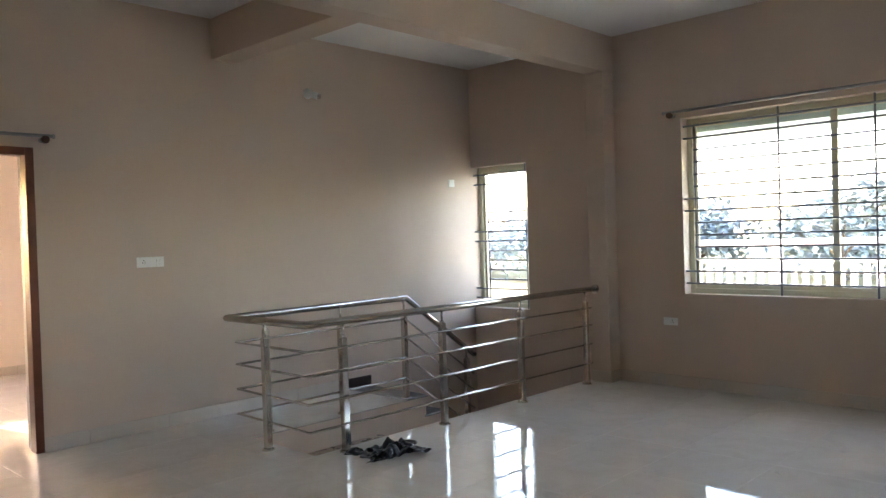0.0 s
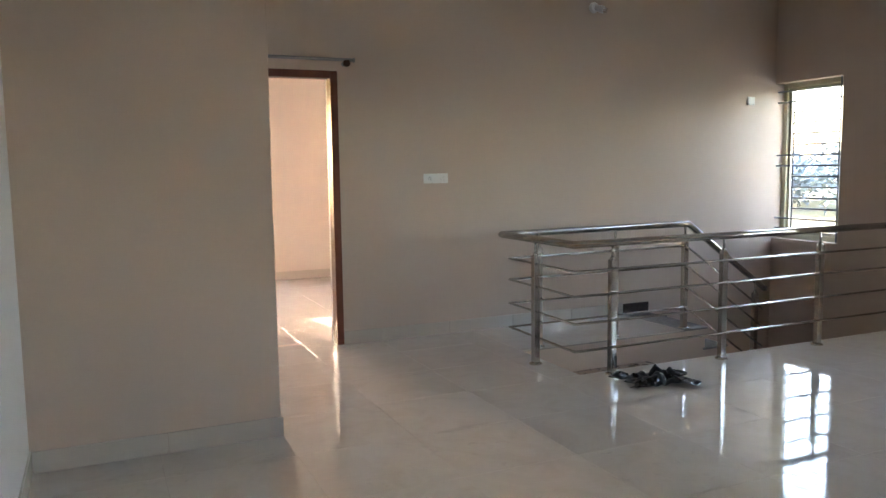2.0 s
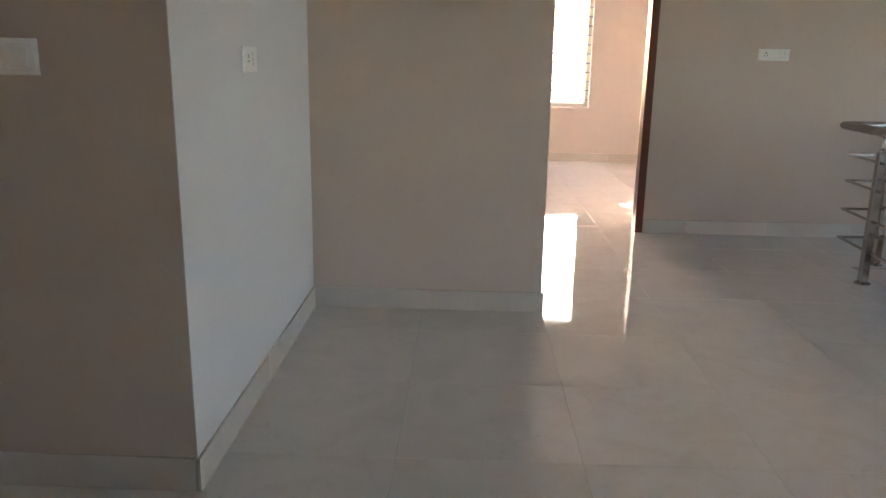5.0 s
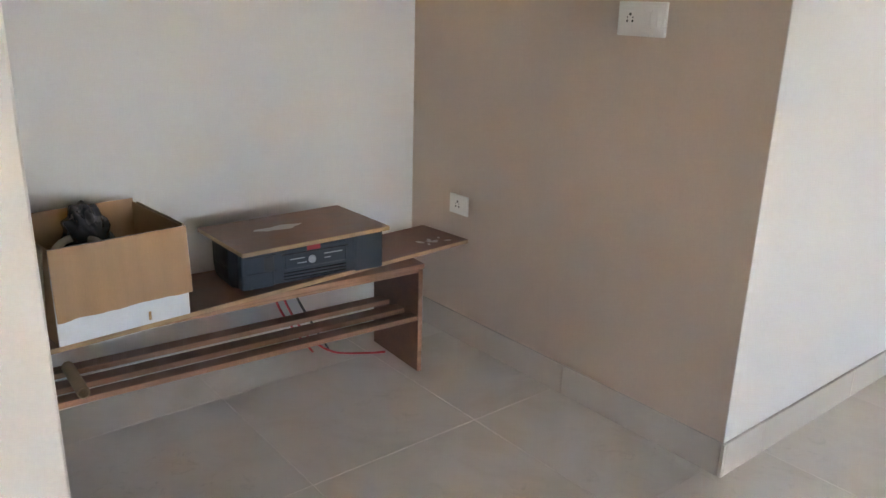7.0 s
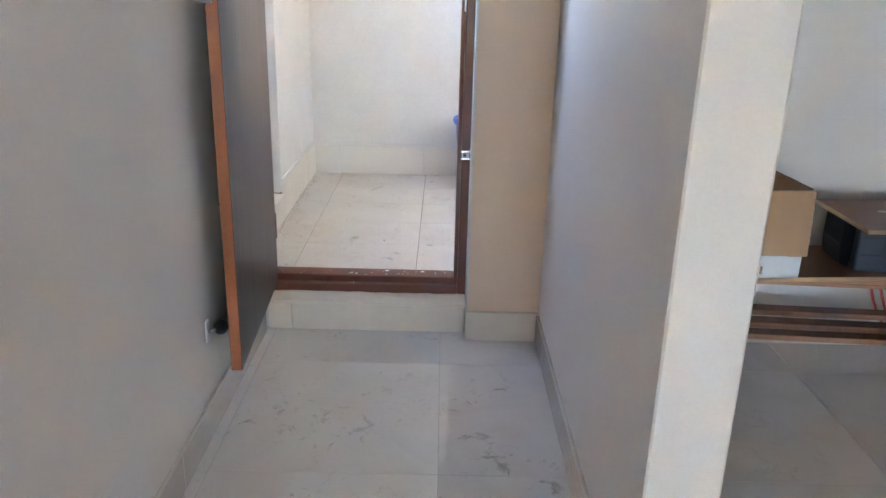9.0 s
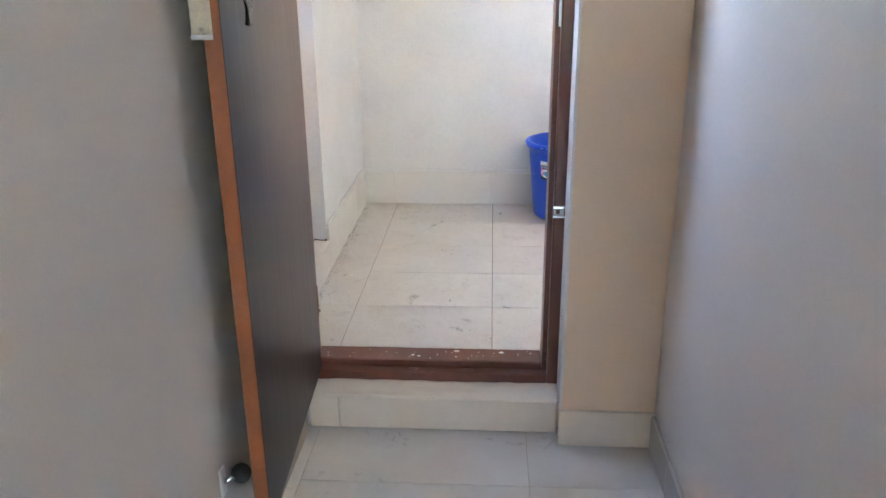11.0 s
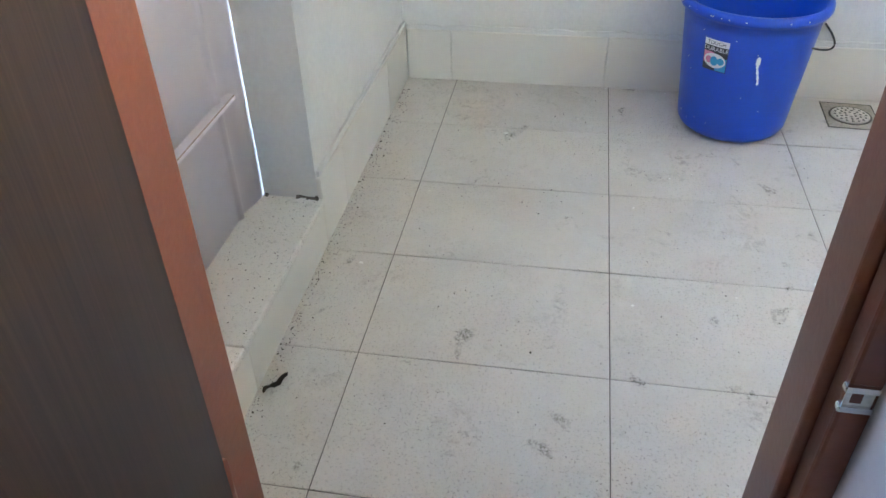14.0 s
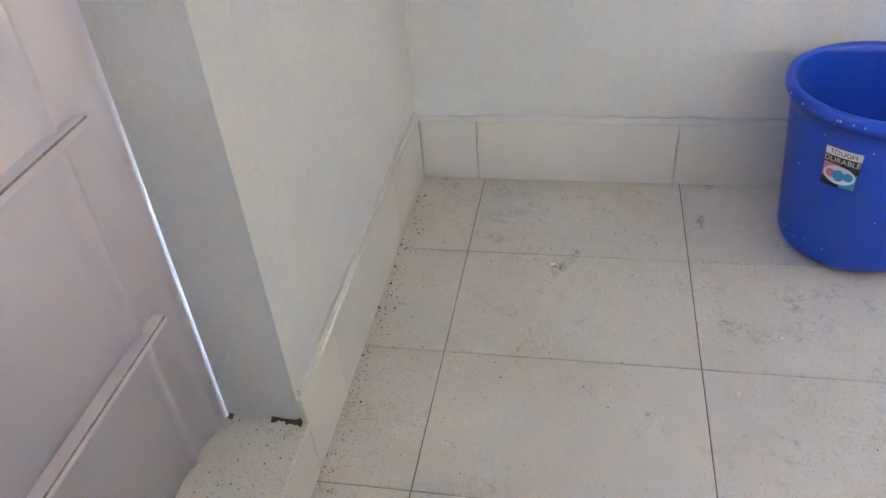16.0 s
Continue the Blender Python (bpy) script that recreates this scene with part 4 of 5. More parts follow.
def lamp_holder(m, label):
    e = new("lamp_holder")
    e.matrix_world = m
    tagged(e, label, "lamp holder")
    rot = Matrix.Rotation(radians(90), 4, "X")
    part("base", lathe([(0.046, 0), (0.046, 0.014), (0.034, 0.026)], 24, turn=rot), PLASTIC_W, e)
    tilt = Matrix.Translation((0.01, -0.016, 0)) @ Matrix.Rotation(radians(35), 4, "Z") @ rot @ Matrix.Rotation(radians(20), 4, "X")
    part("socket_body", lathe([(0.026, 0), (0.027, 0.04), (0.032, 0.046), (0.032, 0.075), (0.026, 0.082)], 20, turn=tilt), PLASTIC_W, e)
    part("socket_mouth", lathe([(0.023, 0.08), (0.023, 0.105), (0.016, 0.106)], 20, turn=tilt), CHROME, e, "worn metal lamp socket")


lamp_holder(pose(3.262, YD, 2.703), "empty white angled lamp holder high on the tan wall")
lamp_holder(pose(1.104, BY, 2.2), "empty white lamp holder on the bedroom wall")


def curtain_rod(axis, wall, a0, a1, z, label, off=0.085):
    r = tagged(new("curtain_rod"), label, "curtain rod")
    p = (lambda s, d: (s, wall - d, z)) if axis == "x" else (lambda s, d: (wall - d, s, z))
    part("tube", tube([p(a0, off), p(a1, off)], 0.0125, 14), RODGREY, r, smooth=True)
    for s, sgn in ((a0, -1), (a1, 1)):
        part("finial", tube([p(s, off), p(s + sgn * 0.012, off)], 0.017, 14), RODGREY, r)
        q = s - sgn * 0.05
        arm = part("bracket", tube([(*p(q, 0.0)[:2], z - 0.022), (*p(q, off)[:2], z - 0.022)], 0.012, 12), RODGREY, r, smooth=True)
        part("knob", tube([(*p(q, off - 0.012)[:2], z - 0.024), (*p(q, off + 0.012)[:2], z - 0.024)], 0.027, 20), RODBROWN, arm, "dark brown round bracket knob")
        part("wall_plate", tube([(*p(q, 0.0)[:2], z - 0.022), (*p(q, 0.008)[:2], z - 0.022)], 0.016, 18), RODGREY, arm)


curtain_rod("x", YD, -0.15, 1.062, 2.155, "grey curtain rod with brown knobs over the doorway")
curtain_rod("y", XW, 0.1, 3.90, 2.405, "grey curtain rod with brown knobs over the wide window")


# ---------------------------------------------------------------- shoe rack, plank and the things on it
def wood(w, d, h, face, edge, name, parent, at=(0, 0, 0), label=""):
    """A board with a face veneer and a visible edge of another colour."""
    b = part(name, bx(at[0], at[0] + w, at[1], at[1] + d, at[2], at[2] + h, 0.001), edge, parent, label)
    if h <= min(w, d):
        for z0, z1 in ((at[2] + h - 0.0005, at[2] + h + 0.0008), (at[2] - 0.0008, at[2] + 0.0005)):
            part("veneer", bx(at[0] + 0.001, at[0] + w - 0.001, at[1] + 0.001, at[1] + d - 0.001, z0, z1), face, b)
    return b


rack = thing("shoe_rack", "low brown plywood shoe rack with slatted shelf", "shoe rack", (-2.08, 2.43, 0.0), -3.5)
# local y runs back along the wall (negative), local x towards the wall (negative)
for y in (-0.012, -1.30):
    side = part("side_panel", bx(-0.30, 0.0, y - 0.008, y + 0.008, 0.001, 0.383, 0.001), PLYFACE, rack, "brown plywood side panel")
    part("edge_band", bx(-0.0005, 0.0025, y - 0.0085, y + 0.0085, 0.001, 0.383, 0.0006), REDWOOD, side)
wood(0.30, 1.318, 0.016, PLYFACE, REDWOOD, "top_board", rack, (-0.30, -1.313, 0.3835), "brown plywood top board")
for x0, wd in ((-0.045, 0.045), (-0.135, 0.05), (-0.235, 0.05)):
    wood(wd, 1.27, 0.016, PLYFACE, REDWOOD, "shelf_slat", rack, (x0, -1.2915, 0.197))
part("front_rail", bx(-0.014, 0.0, -1.2915, -0.0205, 0.372, 0.3832, 0.001), REDWOOD, rack, "reddish front rail")

plank = thing("plank", "long brown plywood plank lying askew on the shoe rack", "plank", (-2.163, 2.70, 0.4055), 4.9)
wood(0.248, 1.575, 0.013, PLYFACE, PLYEDGE, "board", plank, (-0.248, -1.575, 0.0))
for i in range(9):
    bm = lathe([(random.uniform(0.004, 0.011), 0), (0.003, 0.0008)], 8)
    sx = random.uniform(1, 2.6)
    bmesh.ops.transform(bm, matrix=pose(-0.04 - random.uniform(0, 0.05), -0.05 - random.uniform(0, 0.12), 0.0140, 0, 0, random.uniform(0, 180)) @ Matrix.Diagonal((sx, 1, 1, 1)), verts=bm.verts)
    part("paper_scrap", bm, PAPER, plank, "torn paper stuck on the board")

ups = thing("inverter", "dark slate plastic power inverter standing on the plank", "inverter", (-2.112, 2.03, 0.4195), 84.8)
# local x runs along the front, local y to the back
W2, D2, H2 = 0.235, 0.190, 0.150
bm = bmesh.new()
plan = [(-W2 + 0.004, 0.014), (-W2 - 0.022, 0.05), (-W2 - 0.026, D2 - 0.012), (-W2 - 0.014, D2), (W2 - 0.045, D2), (W2 - 0.03, D2 - 0.012), (W2 - 0.005, 0.05), (W2 - 0.004, 0.014)]
tiers = [[bm.verts.new((x * k, y, z)) for x, y in plan] for k, z in ((0.965, 0.0), (0.99, 0.022), (1.0, 0.05), (1.0, H2 - 0.008), (0.985, H2))]
for p, q in zip(tiers, tiers[1:]):
    for k in range(8):
        bm.faces.new((p[k], p[(k + 1) % 8], q[(k + 1) % 8], q[k]))
bm.faces.new(tiers[0])
bm.faces.new(tiers[-1])
bmesh.ops.bevel(bm, geom=bm.edges[:], offset=0.003, segments=1, affect="EDGES", profile=0.5)
part("case", bm, UPSBLACK, ups)
part("side_groove", bx(-W2 - 0.027, -W2 - 0.02, 0.06, D2 - 0.02, 0.058, 0.064, 0.001), BLACKINK, ups)
part("front_panel", bx(-W2 + 0.004, W2 - 0.004, 0.0, 0.02, 0.003, H2 - 0.004, 0.007, seg=2), UPSPANEL, ups)
for x0, x1 in ((-W2 - 0.001, -W2 + 0.1), (W2 - 0.1, W2 + 0.001)):
    part("side_cheek", bx(x0, x1, -0.008, 0.04, 0.0015, H2 - 0.012, 0.008, seg=2), UPSPANEL, ups)
part("display_bezel", bx(-0.10, 0.105, -0.006, 0.01, 0.046, 0.112, 0.005, seg=2), UPSPANEL, ups)
part("display_groove", bx(-0.11, 0.11, -0.0075, 0.006, 0.094, 0.098, 0.001), UPSBLACK, ups)
for z in (0.012, 0.022, 0.032):
    part("louvre", bx(-0.105, 0.105, -0.004, 0.01, z, z + 0.005, 0.0015), UPSBLACK, ups)
part("knob", lathe([(0.0125, 0), (0.012, 0.004), (0.008, 0.006)], 22, at=(-0.012, -0.006, 0.070), turn=Matrix.Rotation(radians(90), 4, "X")), GREYMARK, ups, "pale round push button")
part("badge", bx(-0.028, 0.016, -0.0072, -0.005, 0.100, 0.116), REDMARK, ups, "small red badge")
for x0, x1, z in ((-0.085, -0.035, 0.077), (-0.06, -0.03, 0.062), (0.028, 0.09, 0.080), (0.03, 0.05, 0.066)):
    part("printed_mark", bx(x0, x1, -0.0066, -0.0055, z, z + 0.003), GREYMARK, ups)
part("vent_slot", bx(-0.168, -0.136, -0.0092, -0.006, 0.052, 0.100, 0.002), BLACKINK, ups)
part("vent_frame", bx(-0.222, -0.128, -0.0085, -0.005, 0.050, 0.054, 0.001), UPSBLACK, ups)
part("vent_frame", bx(-0.222, -0.128, -0.0085, -0.005, 0.101, 0.105, 0.001), UPSBLACK, ups)

board = thing("plywood_sheet", "square brown plywood sheet lying on the inverter", "plywood sheet", (-2.004, 1.745, 0.5705), 0.3)
wood(0.308, 0.492, 0.012, PLYFACE, PLYEDGE, "board", board, (-0.308, 0.0, 0.0))
bm = bmesh.new()
pts = [(-0.17 + 0.022 * math.cos(a) * (1 + 0.25 * math.sin(5 * a)), 0.2 + 0.075 * math.sin(a) * (1 + 0.2 * math.cos(3 * a)), 0.0135) for a in [2 * math.pi * k / 22 for k in range(22)]]
bm.faces.new([bm.verts.new(p) for p in pts])
part("paper_label", bm, PAPER, board, "torn pale paper label")

# open carton with its flap folded out over a white front
box = thing("carton", "open white carton with a brown flap folded down in front", "carton", (-2.052, 1.444, 0.4195), 4.5)
CW, CD, CH, T = 0.170, 0.33, 0.250, 0.004
part("side_wall", bx(-T, 0.0, -CW, CW, 0.0, CH, 0.001), CARDW, box, "white printed front of the carton")
part("side_wall", bx(-CD, -CD + T, -CW, CW, 0.0, CH + 0.01, 0.001), CARDB, box, "brown cardboard back of the carton")
part("side_wall", bx(-CD + T, -T, -CW, -CW + T, 0.0, CH, 0.001), CARDB, box)
part("side_wall", bx(-CD + T, -T, CW - T, CW, 0.0, CH, 0.001), CARDB, box)
part("bottom", bx(-CD + T, -T, -CW + T, CW - T, 0.0, T), CARDB, box)


def flap(w, h, seed):
    bm = bmesh.new()
    n1, n2 = 26, 10
    rows = []
    for side in (0.0, 0.004):
        g = []
        for i in range(n1 + 1):
            r = []
            for j in range(n2 + 1):
                s, d = i / n1, j / n2
                drop = h * d * (1 + (0.03 * noise.noise(Vector((s * 9, seed, 0))) if j == n2 else 0))
                r.append(bm.verts.new((0.004 + side + 0.012 * d + 0.003 * noise.noise(Vector((s * 3, d * 2, seed))), (s - 0.5) * w, -drop)))
            g.append(r)
        rows.append(g)
    for g in rows:
        for i in range(n1):
            for j in range(n2):
                bm.faces.new((g[i][j], g[i + 1][j], g[i + 1][j + 1], g[i][j + 1]))
    a, c = rows
    for i in range(n1):
        bm.faces.new((a[i][0], a[i + 1][0], c[i + 1][0], c[i][0]))
        bm.faces.new((a[i][n2], a[i + 1][n2], c[i + 1][n2], c[i][n2]))
    for j in range(n2):
        bm.faces.new((a[0][j], a[0][j + 1], c[0][j + 1], c[0][j]))
        bm.faces.new((a[n1][j], a[n1][j + 1], c[n1][j + 1], c[n1][j]))
    return bm


bm = flap(2 * CW + 0.004, 0.180, 1.3)
bmesh.ops.translate(bm, verts=bm.verts, vec=(0, 0, CH + 0.001))
part("folded_flap", bm, CARDB, box, "brown cardboard flap folded down")
bm = flap(CD * 0.9, 0.16, 7.1)
bmesh.ops.transform(bm, matrix=pose(-CD / 2, CW, CH + 0.001, 0, 0, 90), verts=bm.verts)
part("folded_flap", bm, CARDEDGE, box, "greyish torn side flap")
bm = flap(CD * 0.9, 0.16, 4.1)
bmesh.ops.transform(bm, matrix=pose(-CD / 2, -CW, CH + 0.001, 0, 0, -90), verts=bm.verts)
part("folded_flap", bm, CARDEDGE, box, "greyish torn side flap")
part("tape_scrap", bx(0.0005, 0.002, 0.055, 0.062, 0.012, 0.035), PLYEDGE, box, "scrap of yellowed tape")

# dark plastic bundle and a coil inside the carton
bm = bmesh.new()
bmesh.ops.create_icosphere(bm, subdivisions=5, radius=1.0)
for v in bm.verts:
    p = v.co.copy()
    a = math.atan2(p.y, p.z)
    fold = 0.10 * math.sin(11 * a + 3 * p.x) + 0.12 * noise.noise(p * 2.3) + 0.1 * noise.noise(p * 6)
    v.co = Vector((p.x * 0.06, p.y * 0.062, p.z * 0.10)) * (1 + 0.6 * fold)
bundle = link("plastic_wrap", bm, GREYBAG, smooth=True)
bundle.matrix_world = pose(-2.27, 1.425, 0.615, 8, 0, 20)
tagged(bundle, "dark grey pleated plastic bundle standing in the carton", "bundle")
ring = link("cable_coil", bmesh.new(), PAPER, smooth=True)
bm = tube([(0.075 * math.cos(2 * math.pi * k / 28), 0.055 * math.sin(2 * math.pi * k / 28), 0.002 * math.sin(k)) for k in range(29)], 0.010, 10)
bm.to_mesh(ring.data)
bm.free()
ring.matrix_world = pose(-2.17, 1.375, 0.615, 6, 10, 0)
tagged(ring, "pale round coil lying in the carton", "coil")

roll = thing("cardboard_tube", "short brown cardboard tube lying on the rack slats", "tube", (-2.15, 1.337, 0.2310), -2)
bm = bmesh.new()
prof = [(0.0165, 0), (0.0165, 0.19), (0.0135, 0.19), (0.0135, 0)]
sides = 20
rot = pose(0.012, 0.0, 0, 0, -90, 0)
rings = [[bm.verts.new(rot @ Vector((r * math.cos(2 * math.pi * k / sides), r * math.sin(2 * math.pi * k / sides), z))) for k in range(sides)] for r, z in prof]
for a in range(4):
    p, q = rings[a], rings[(a + 1) % 4]
    for k in range(sides):
        bm.faces.new((p[k], p[(k + 1) % sides], q[(k + 1) % sides], q[k]))
part("tube_wall", bm, TUBEWOOD, roll, smooth=False)

# wires hanging behind the rack
cable = thing("power_cable", "red and black wires hanging behind the rack to the floor", "cable", (0, 0, 0))


def wire(pts, r, mater):
    ctrl = [Vector(p) for p in pts]
    out = []
    for i in range(len(ctrl) - 1):
        p0, p1, p2, p3 = ctrl[max(i - 1, 0)], ctrl[i], ctrl[i + 1], ctrl[min(i + 2, len(ctrl) - 1)]
        for k in range(8):
            t = k / 8
            out.append(0.5 * ((2 * p1) + (p2 - p0) * t + (2 * p0 - 5 * p1 + 4 * p2 - p3) * t * t + (3 * p1 - p0 - 3 * p2 + p3) * t ** 3))
    out.append(ctrl[-1])
    part("wire", tube(out, r, 8), mater, cable, smooth=True)


wire([(-2.43, 2.075, 0.47), (-2.455, 2.065, 0.36), (-2.45, 2.095, 0.22), (-2.43, 2.165, 0.08), (-2.38, 2.245, 0.008), (-2.30, 2.345, 0.006), (-2.27, 2.405, 0.006)], 0.0045, CABLE_R)
wire([(-2.43, 2.055, 0.47), (-2.46, 2.045, 0.36), (-2.455, 2.065, 0.22), (-2.44, 2.125, 0.1), (-2.42, 2.185, 0.008)], 0.0045, CABLE_R)
wire([(-2.43, 2.105, 0.47), (-2.45, 2.095, 0.38), (-2.45, 2.135, 0.24), (-2.43, 2.205, 0.09), (-2.41, 2.245, 0.008)], 0.0045, CABLE_K)


# ---------------------------------------------------------------- utility room things
bucket = thing("bucket", "round blue plastic bucket splashed with white paint, on the tiles", "bucket", (-4.074, 0.850, ZU + 0.001))
R0, R1, BH = 0.139, 0.171, 0.357
prof = [(0.02, 0.004), (R0 - 0.035, 0.002), (R0 - 0.018, 0.008), (R0 - 0.006, 0.018), (R0, 0.03)]
for k in range(1, 9):
    prof.append((R0 + (R1 - R0) * (0.026 + (BH - 0.05) * k / 8 - 0.026) / BH, 0.026 + (BH - 0.05) * k / 8))
rt = prof[-1][0]
prof += [(rt + 0.010, BH - 0.026), (rt + 0.015, BH - 0.016), (rt + 0.014, BH - 0.004), (rt + 0.009, BH), (rt + 0.001, BH), (rt - 0.004, BH - 0.006), (rt - 0.006, BH - 0.03), (R0 - 0.004, 0.03), (R0 - 0.02, 0.012), (0.02, 0.011)]
part("body", lathe(prof, 64), BUCKETBLUE, bucket, smooth=True)


def on_wall(ang, z, lift=0.0006):
    r = R0 + (R1 - R0) * (z - 0.026) / BH + lift
    return Vector((r * math.cos(ang), r * math.sin(ang), z))


def sticker(a0, a1, z0, z1, mater, parent, lift, name="sticker", label="", oval=False):
    bm = bmesh.new()
    n = 12
    if oval:
        am, zm = (a0 + a1) / 2, (z0 + z1) / 2
        c = bm.verts.new(on_wall(am, zm, lift))
        rim = [bm.verts.new(on_wall(am + (a1 - a0) / 2 * math.cos(2 * math.pi * k / 24), zm + (z1 - z0) / 2 * math.sin(2 * math.pi * k / 24), lift)) for k in range(24)]
        for k in range(24):
            bm.faces.new((c, rim[k], rim[(k + 1) % 24]))
    else:
        lo = [bm.verts.new(on_wall(a0 + (a1 - a0) * k / n, z0, lift)) for k in range(n + 1)]
        hi = [bm.verts.new(on_wall(a0 + (a1 - a0) * k / n, z1, lift)) for k in range(n + 1)]
        for k in range(n):
            bm.faces.new((lo[k], lo[k + 1], hi[k + 1], hi[k]))
    return part(name, bm, mater, parent, label)


SA, SZ, HW = radians(-36), 0.239, 0.20
lab = sticker(SA - HW, SA + HW, SZ - 0.034, SZ + 0.03, BLACKINK, bucket, 0.0006, "sticker", "small product label with a coloured oval")
sticker(SA - HW, SA + HW, SZ + 0.030, SZ + 0.046, PLASTIC_W, lab, 0.0006, "white_band")
sticker(SA - HW * 0.96, SA - HW * 0.1, SZ - 0.016, SZ + 0.014, PINKINK, lab, 0.0009, "pink_field")
sticker(SA + HW * 0.1, SA + HW * 0.96, SZ - 0.032, SZ + 0.002, CYANINK, lab, 0.0009, "cyan_field")
sticker(SA - HW * 0.9, SA + HW * 0.9, SZ - 0.026, SZ + 0.012, PLASTIC_W, lab, 0.0012, "oval", oval=True)
sticker(SA - HW * 0.35, SA + HW * 0.3, SZ - 0.02, SZ + 0.004, CYANINK, lab, 0.0015, "oval_shade", oval=True)


def curved_text(body, size, a_mid, z, lift, mater, parent):
    cu = bpy.data.curves.new("lettering", "FONT")
    cu.body, cu.size, cu.align_x, cu.extrude = body, size, "CENTER", 0.0
    tmp = new("lettering", cu)
    me = bpy.data.meshes.new_from_object(tmp.evaluated_get(bpy.context.evaluated_depsgraph_get()))
    bpy.data.objects.remove(tmp)
    for v in me.vertices:
        zz = z + v.co.y
        v.co = on_wall(a_mid + v.co.x / 0.155, zz, lift)
    me.materials.append(mater)
    ob = new("lettering", me)
    ob.parent = parent
    return ob


curved_text("TOUGH", 0.013, SA, SZ + 0.0335, 0.0012, BLACKINK, lab)
curved_text("DURABLE", 0.0145, SA, SZ + 0.0175, 0.0012, PLASTIC_W, lab)
# run of white paint and splashes
for k in range(14):
    d = k / 13
    bm = lathe([(0.0052 if k < 3 else 0.0026 + 0.001 * math.sin(k * 2.1), 0), (0.002, 0.0015)], 10)
    p = on_wall(radians(1) + 0.055 * d - 0.012 * math.sin(d * 5), 0.252 - 0.0635 * d, 0.0)
    bmesh.ops.transform(bm, matrix=Matrix.Translation(p) @ Matrix.Rotation(radians(1.5), 4, "Z") @ Matrix.Rotation(radians(90), 4, "Y") @ Matrix.Diagonal((1.5, 1, 1, 1)), verts=bm.verts)
    part("paint_drip", bm, WHITEPAINT, bucket, "dried white paint run")
for k in range(26):
    a, z = radians(random.uniform(-80, 50)), random.choice((random.uniform(0.03, 0.31), BH - 0.012))
    r = random.uniform(0.0008, 0.0018) if z < 0.32 else random.uniform(0.0008, 0.0022)
    bm = lathe([(r, 0), (r * 0.6, 0.001)], 8)
    p = on_wall(a, z, 0.0) if z < 0.32 else Vector(((rt + 0.0145) * math.cos(a), (rt + 0.0145) * math.sin(a), z))
    bmesh.ops.transform(bm, matrix=Matrix.Translation(p) @ Matrix.Rotation(a, 4, "Z") @ Matrix.Rotation(radians(90), 4, "Y"), verts=bm.verts)
    part("paint_speck", bm, WHITEPAINT, bucket)
hb = []
for k in range(15):
    u = k / 14
    c = Vector((0.104, 0.146, 0.326)) * (1 - u) ** 2 + Vector((0.235, 0.175, 0.30)) * 2 * u * (1 - u) + Vector((0.098, 0.134, 0.262)) * u * u
    hb.append(tuple(c))
part("handle", tube(hb, 0.0025, 8), CABLE_K, bucket, "thin dark wire handle", True)

drain = thing("floor_drain", "round perforated steel floor drain in a square grimy surround", "drain", (-4.165, 1.186, ZU + 0.0005), -3)
part("surround", bx(-0.076, 0.076, -0.067, 0.067, -0.004, 0.0006, 0.0005), DRAINBED, drain)
for x0, x1, y0, y1 in ((-0.078, -0.075, -0.069, 0.069), (0.075, 0.078, -0.069, 0.069), (-0.075, 0.075, -0.069, -0.066), (-0.075, 0.075, 0.066, 0.069)):
    part("grimy_joint", bx(x0, x1, y0, y1, -0.004, 0.0009), GRIME, drain)
part("rim", lathe([(0.056, 0.0004), (0.056, 0.0018), (0.051, 0.0018)], 36), GRIME, drain, "dirt-filled rim")
part("grate", lathe([(0.0505, 0), (0.0505, 0.003), (0.047, 0.0042), (0.001, 0.0042)], 36), NICKEL, drain, "dirty perforated steel grate")
for rr, cnt in ((0.014, 6), (0.027, 11), (0.04, 16)):
    for k in range(cnt):
        a = 2 * math.pi * k / cnt
        part("drain_hole", lathe([(0.0036, 0), (0.0036, 0.0005)], 8, at=(rr * math.cos(a), rr * math.sin(a), 0.0043)), PLASTIC_D, drain)

# dry leaf and crumbs on the utility floor
bm = bmesh.new()
ctrl = []
for k in range(10):
    s = k / 9
    wv = 0.004 * math.sin(math.pi * s) + 0.001
    c = Vector((-2.934 - 0.036 * s + 0.005 * math.sin(s * 4), -0.069 + 0.031 * s, ZU + 0.003 + 0.010 * abs(math.sin(s * 5))))
    ctrl.append([bm.verts.new(c + Vector((wv * d, -wv * d, 0.008 * d * d + 0.003 * noise.noise(c * 90 + Vector((d, 0, 0)))))) for d in (-1, -0.4, 0.3, 1)])
for p, q in zip(ctrl, ctrl[1:]):
    for k in range(3):
        bm.faces.new((p[k], p[k + 1], q[k + 1], q[k]))
lf = link("dry_leaf", bm, DEBRIS)
tagged(lf, "small dark curled dry leaf on the utility tiles", "leaf")
sol = lf.modifiers.new("thickness", "SOLIDIFY")
sol.thickness = 0.001
crumbs = bmesh.new()
for k in range(620):
    edge = random.random() < 0.62
    x = random.uniform(-4.2, -2.8)
    y = YU + 0.012 + abs(random.gauss(0, 0.018)) if edge else random.uniform(-0.03, 1.1)
    r = random.uniform(0.0005, 0.0014) * (1.8 if random.random() < 0.05 else 1)
    m = pose(x, y, ZU + r * 0.4, random.uniform(0, 180), random.uniform(0, 180), random.uniform(0, 180)) @ Matrix.Diagonal((r * random.uniform(0.8, 2.2), r, r * 0.7, 1))
    bmesh.ops.create_icosphere(crumbs, subdivisions=1, radius=1.0, matrix=m)
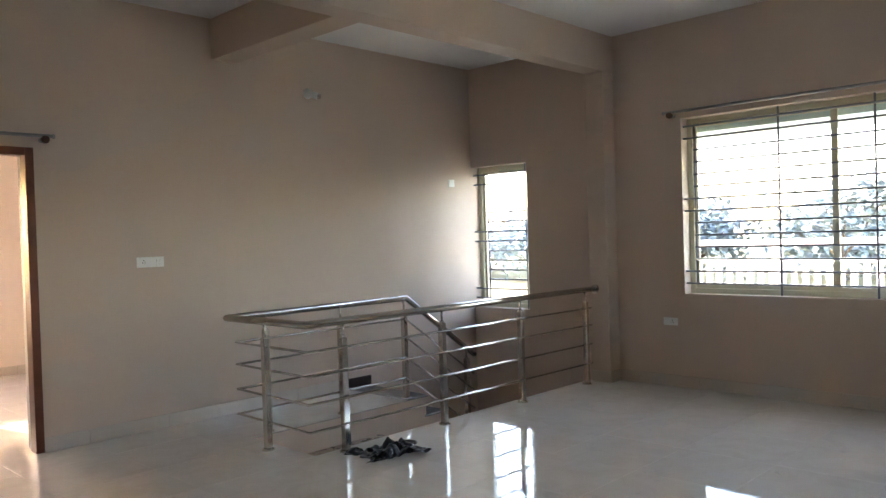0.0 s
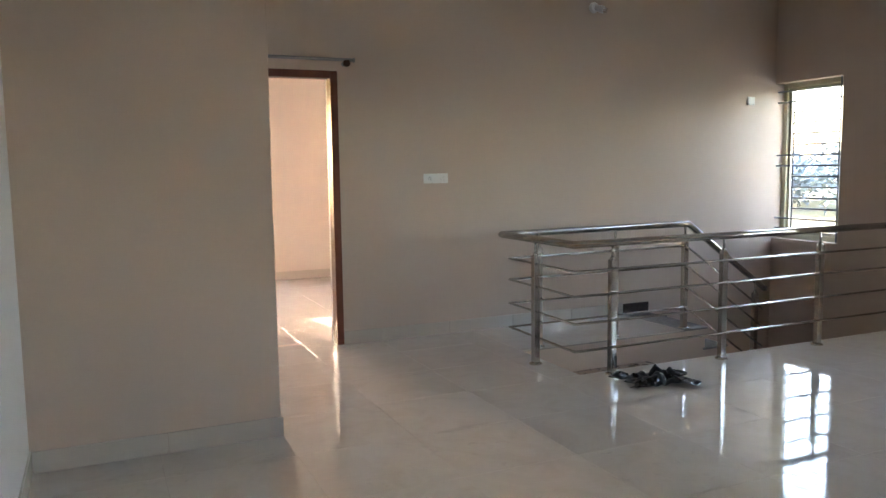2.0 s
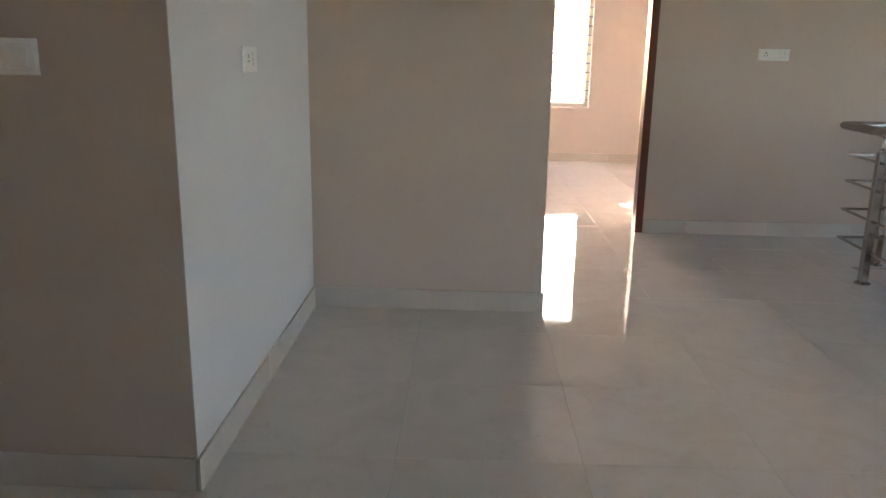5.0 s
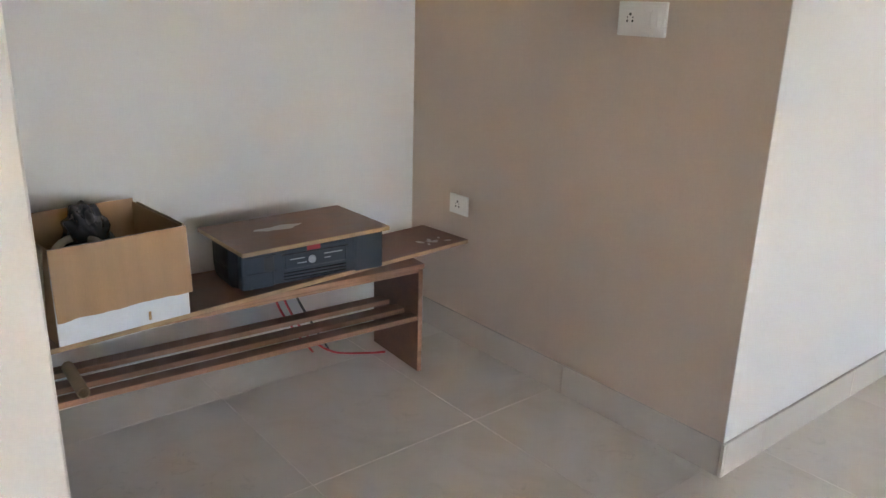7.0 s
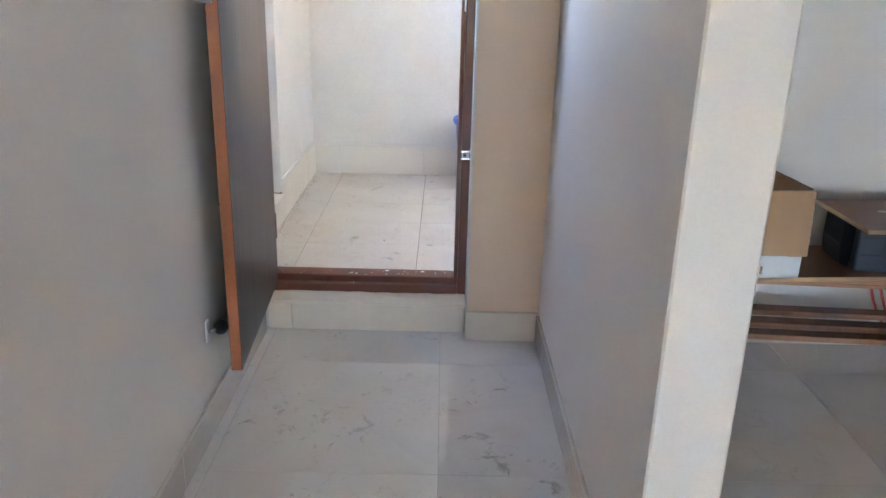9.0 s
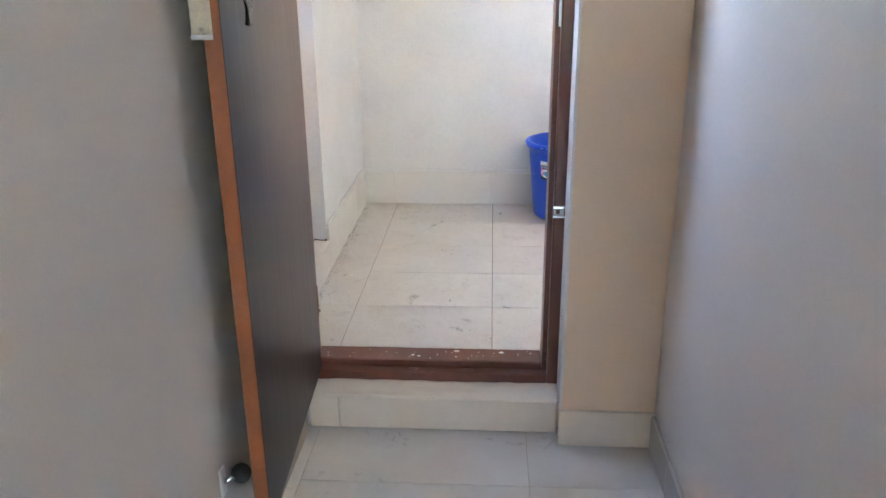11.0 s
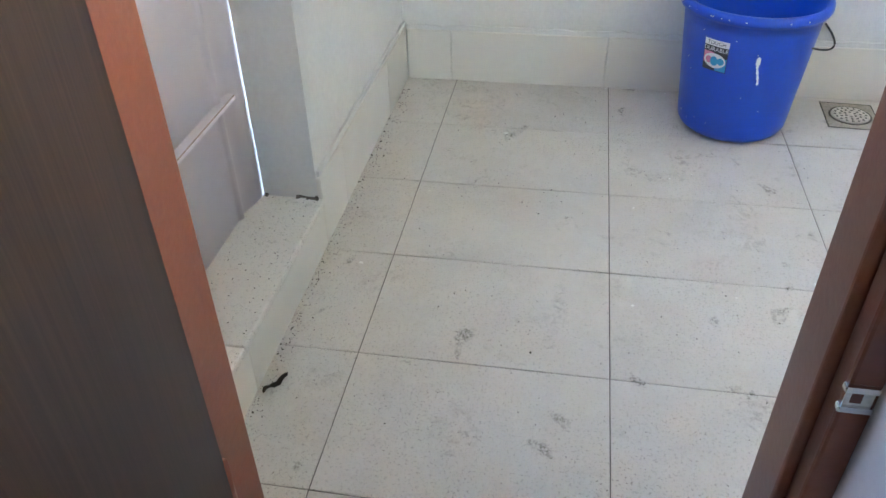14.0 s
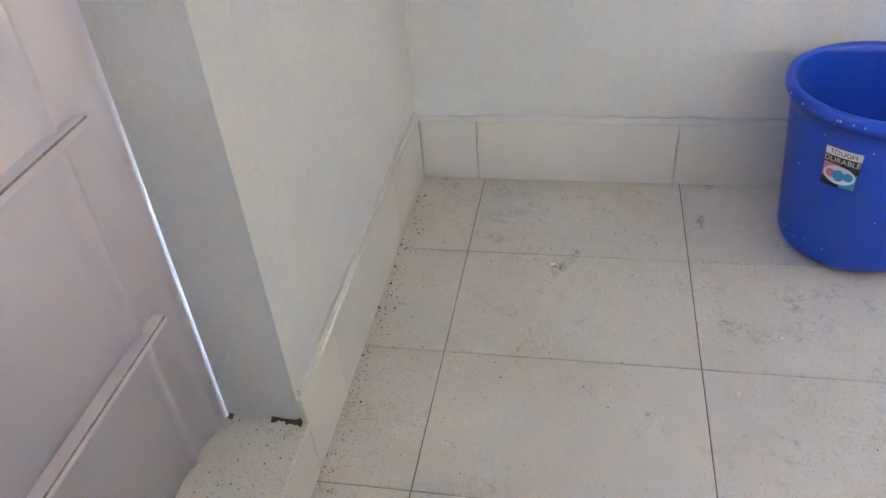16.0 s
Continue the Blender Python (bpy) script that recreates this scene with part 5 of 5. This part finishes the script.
tagged(link("floor_grit", crumbs, DEBRIS), "dark grit and crumbs scattered over the utility tiles", "grit", kind="stuff")

# ---------------------------------------------------------------- outside the windows
structure("balcony_slab", bx(XW + 0.2, 7.15, -1.0, 6.0, -0.3, -0.1), CONCRETE, "grey balcony slab outside the window", "balcony")
structure("balcony_soffit", bx(XW + 0.2, 6.5, 0.0, 5.2, 2.24, 2.42), SOFFIT, "pale green painted sunshade over the window", "sunshade")
bal = thing("balcony_railing", "white balcony railing with upright slats", "railing", (7.05, 0, -0.1))
part("top_rail", bx(-0.04, 0.04, -1.0, 6.0, 1.30, 1.36, 0.01), BALCONY, bal)
part("mid_rail", bx(-0.03, 0.03, -1.0, 6.0, 1.12, 1.17, 0.006), BALCONY, bal)
part("low_rail", bx(-0.03, 0.03, -1.0, 6.0, 0.1, 0.15, 0.006), BALCONY, bal)
for y in (-0.96, 1.3, 3.6, 5.96):
    part("post", bx(-0.045, 0.045, y - 0.045, y + 0.045, 0.0, 1.30, 0.006), BALCONY, bal)
slat = None
for k in range(62):
    y = -0.85 + 0.11 * k
    if slat is None:
        slat = part("slat", bx(-0.012, 0.012, -0.028, 0.028, 0.15, 1.12, 0.004), BALCONY, bal)
        slat.location = (0, y, 0)
    else:
        s = new("slat", slat.data)
        s.parent, s.location = bal, (0, y, 0)


def tree(x, y, height, spread, seed, palm=False):
    rnd = random.Random(seed)
    t = thing("tree", "tall leafy palm, coloured with distance haze, beyond the balcony" if palm else "leafy tree, coloured with distance haze, beyond the balcony", "tree", (x, y, -3.5), rnd.uniform(0, 360), "trees beyond the window")
    th = height * (0.8 if palm else 0.28)
    bm = bmesh.new()
    lean = (rnd.uniform(-0.3, 0.3), rnd.uniform(-0.3, 0.3))
    pts = [(lean[0] * (k / 5) ** 2, lean[1] * (k / 5) ** 2, th * k / 5) for k in range(6)]
    for (p, q), r in zip(zip(pts, pts[1:]), (0.2, 0.17, 0.15, 0.12, 0.1)):
        tube([p, q], r * height / 8, 8, bm)
    limbs = []
    for k in range(0 if palm else 7):
        a = 2 * math.pi * k / 7 + rnd.uniform(-0.3, 0.3)
        e = (pts[-1][0] + math.cos(a) * spread * 0.6, pts[-1][1] + math.sin(a) * spread * 0.6, th + rnd.uniform(0.15, 0.4) * height)
        tube([pts[4], e], 0.06 * height / 8, 6, bm)
        limbs.append(Vector(e))
    part("trunk", bm, BARK, t)
    verts, faces = [], []

    def blade(c, d, w, ln, droop):
        side = d.cross(Vector((0, 0, 1)))
        side = side.normalized() * w if side.length > 1e-3 else Vector((w, 0, 0))
        n0 = len(verts)
        verts.extend([c - side * 0.3, c + side * 0.3, c + d * ln * 0.5 + side - Vector((0, 0, droop * 0.3)), c + d * ln - Vector((0, 0, droop)), c + d * ln * 0.5 - side - Vector((0, 0, droop * 0.3))])
        faces.append((n0, n0 + 1, n0 + 2, n0 + 3, n0 + 4))
    if palm:
        top = Vector(pts[-1])
        for k in range(22):
            a, up = rnd.uniform(0, 2 * math.pi), rnd.uniform(-0.2, 0.9)
            d = Vector((math.cos(a), math.sin(a), up)).normalized()
            for s in range(16):
                c = top + d * spread * s / 16 - Vector((0, 0, spread * 0.5 * (s / 16) ** 2))
                for sg in (-1, 1):
                    blade(c, (d + d.cross(Vector((0, 0, 1))) * sg * 0.9).normalized(), 0.09, 1.1, 0.4)
    else:
        for k in range(1500):
            e = rnd.choice(limbs)
            c = e + Vector((rnd.gauss(0, 1), rnd.gauss(0, 1), rnd.gauss(0, 0.9))) * spread * 0.27
            d = Vector((rnd.uniform(-1, 1), rnd.uniform(-1, 1), rnd.uniform(-0.6, 0.6))).normalized()
            blade(c, d, 0.22, 0.8, 0.1)
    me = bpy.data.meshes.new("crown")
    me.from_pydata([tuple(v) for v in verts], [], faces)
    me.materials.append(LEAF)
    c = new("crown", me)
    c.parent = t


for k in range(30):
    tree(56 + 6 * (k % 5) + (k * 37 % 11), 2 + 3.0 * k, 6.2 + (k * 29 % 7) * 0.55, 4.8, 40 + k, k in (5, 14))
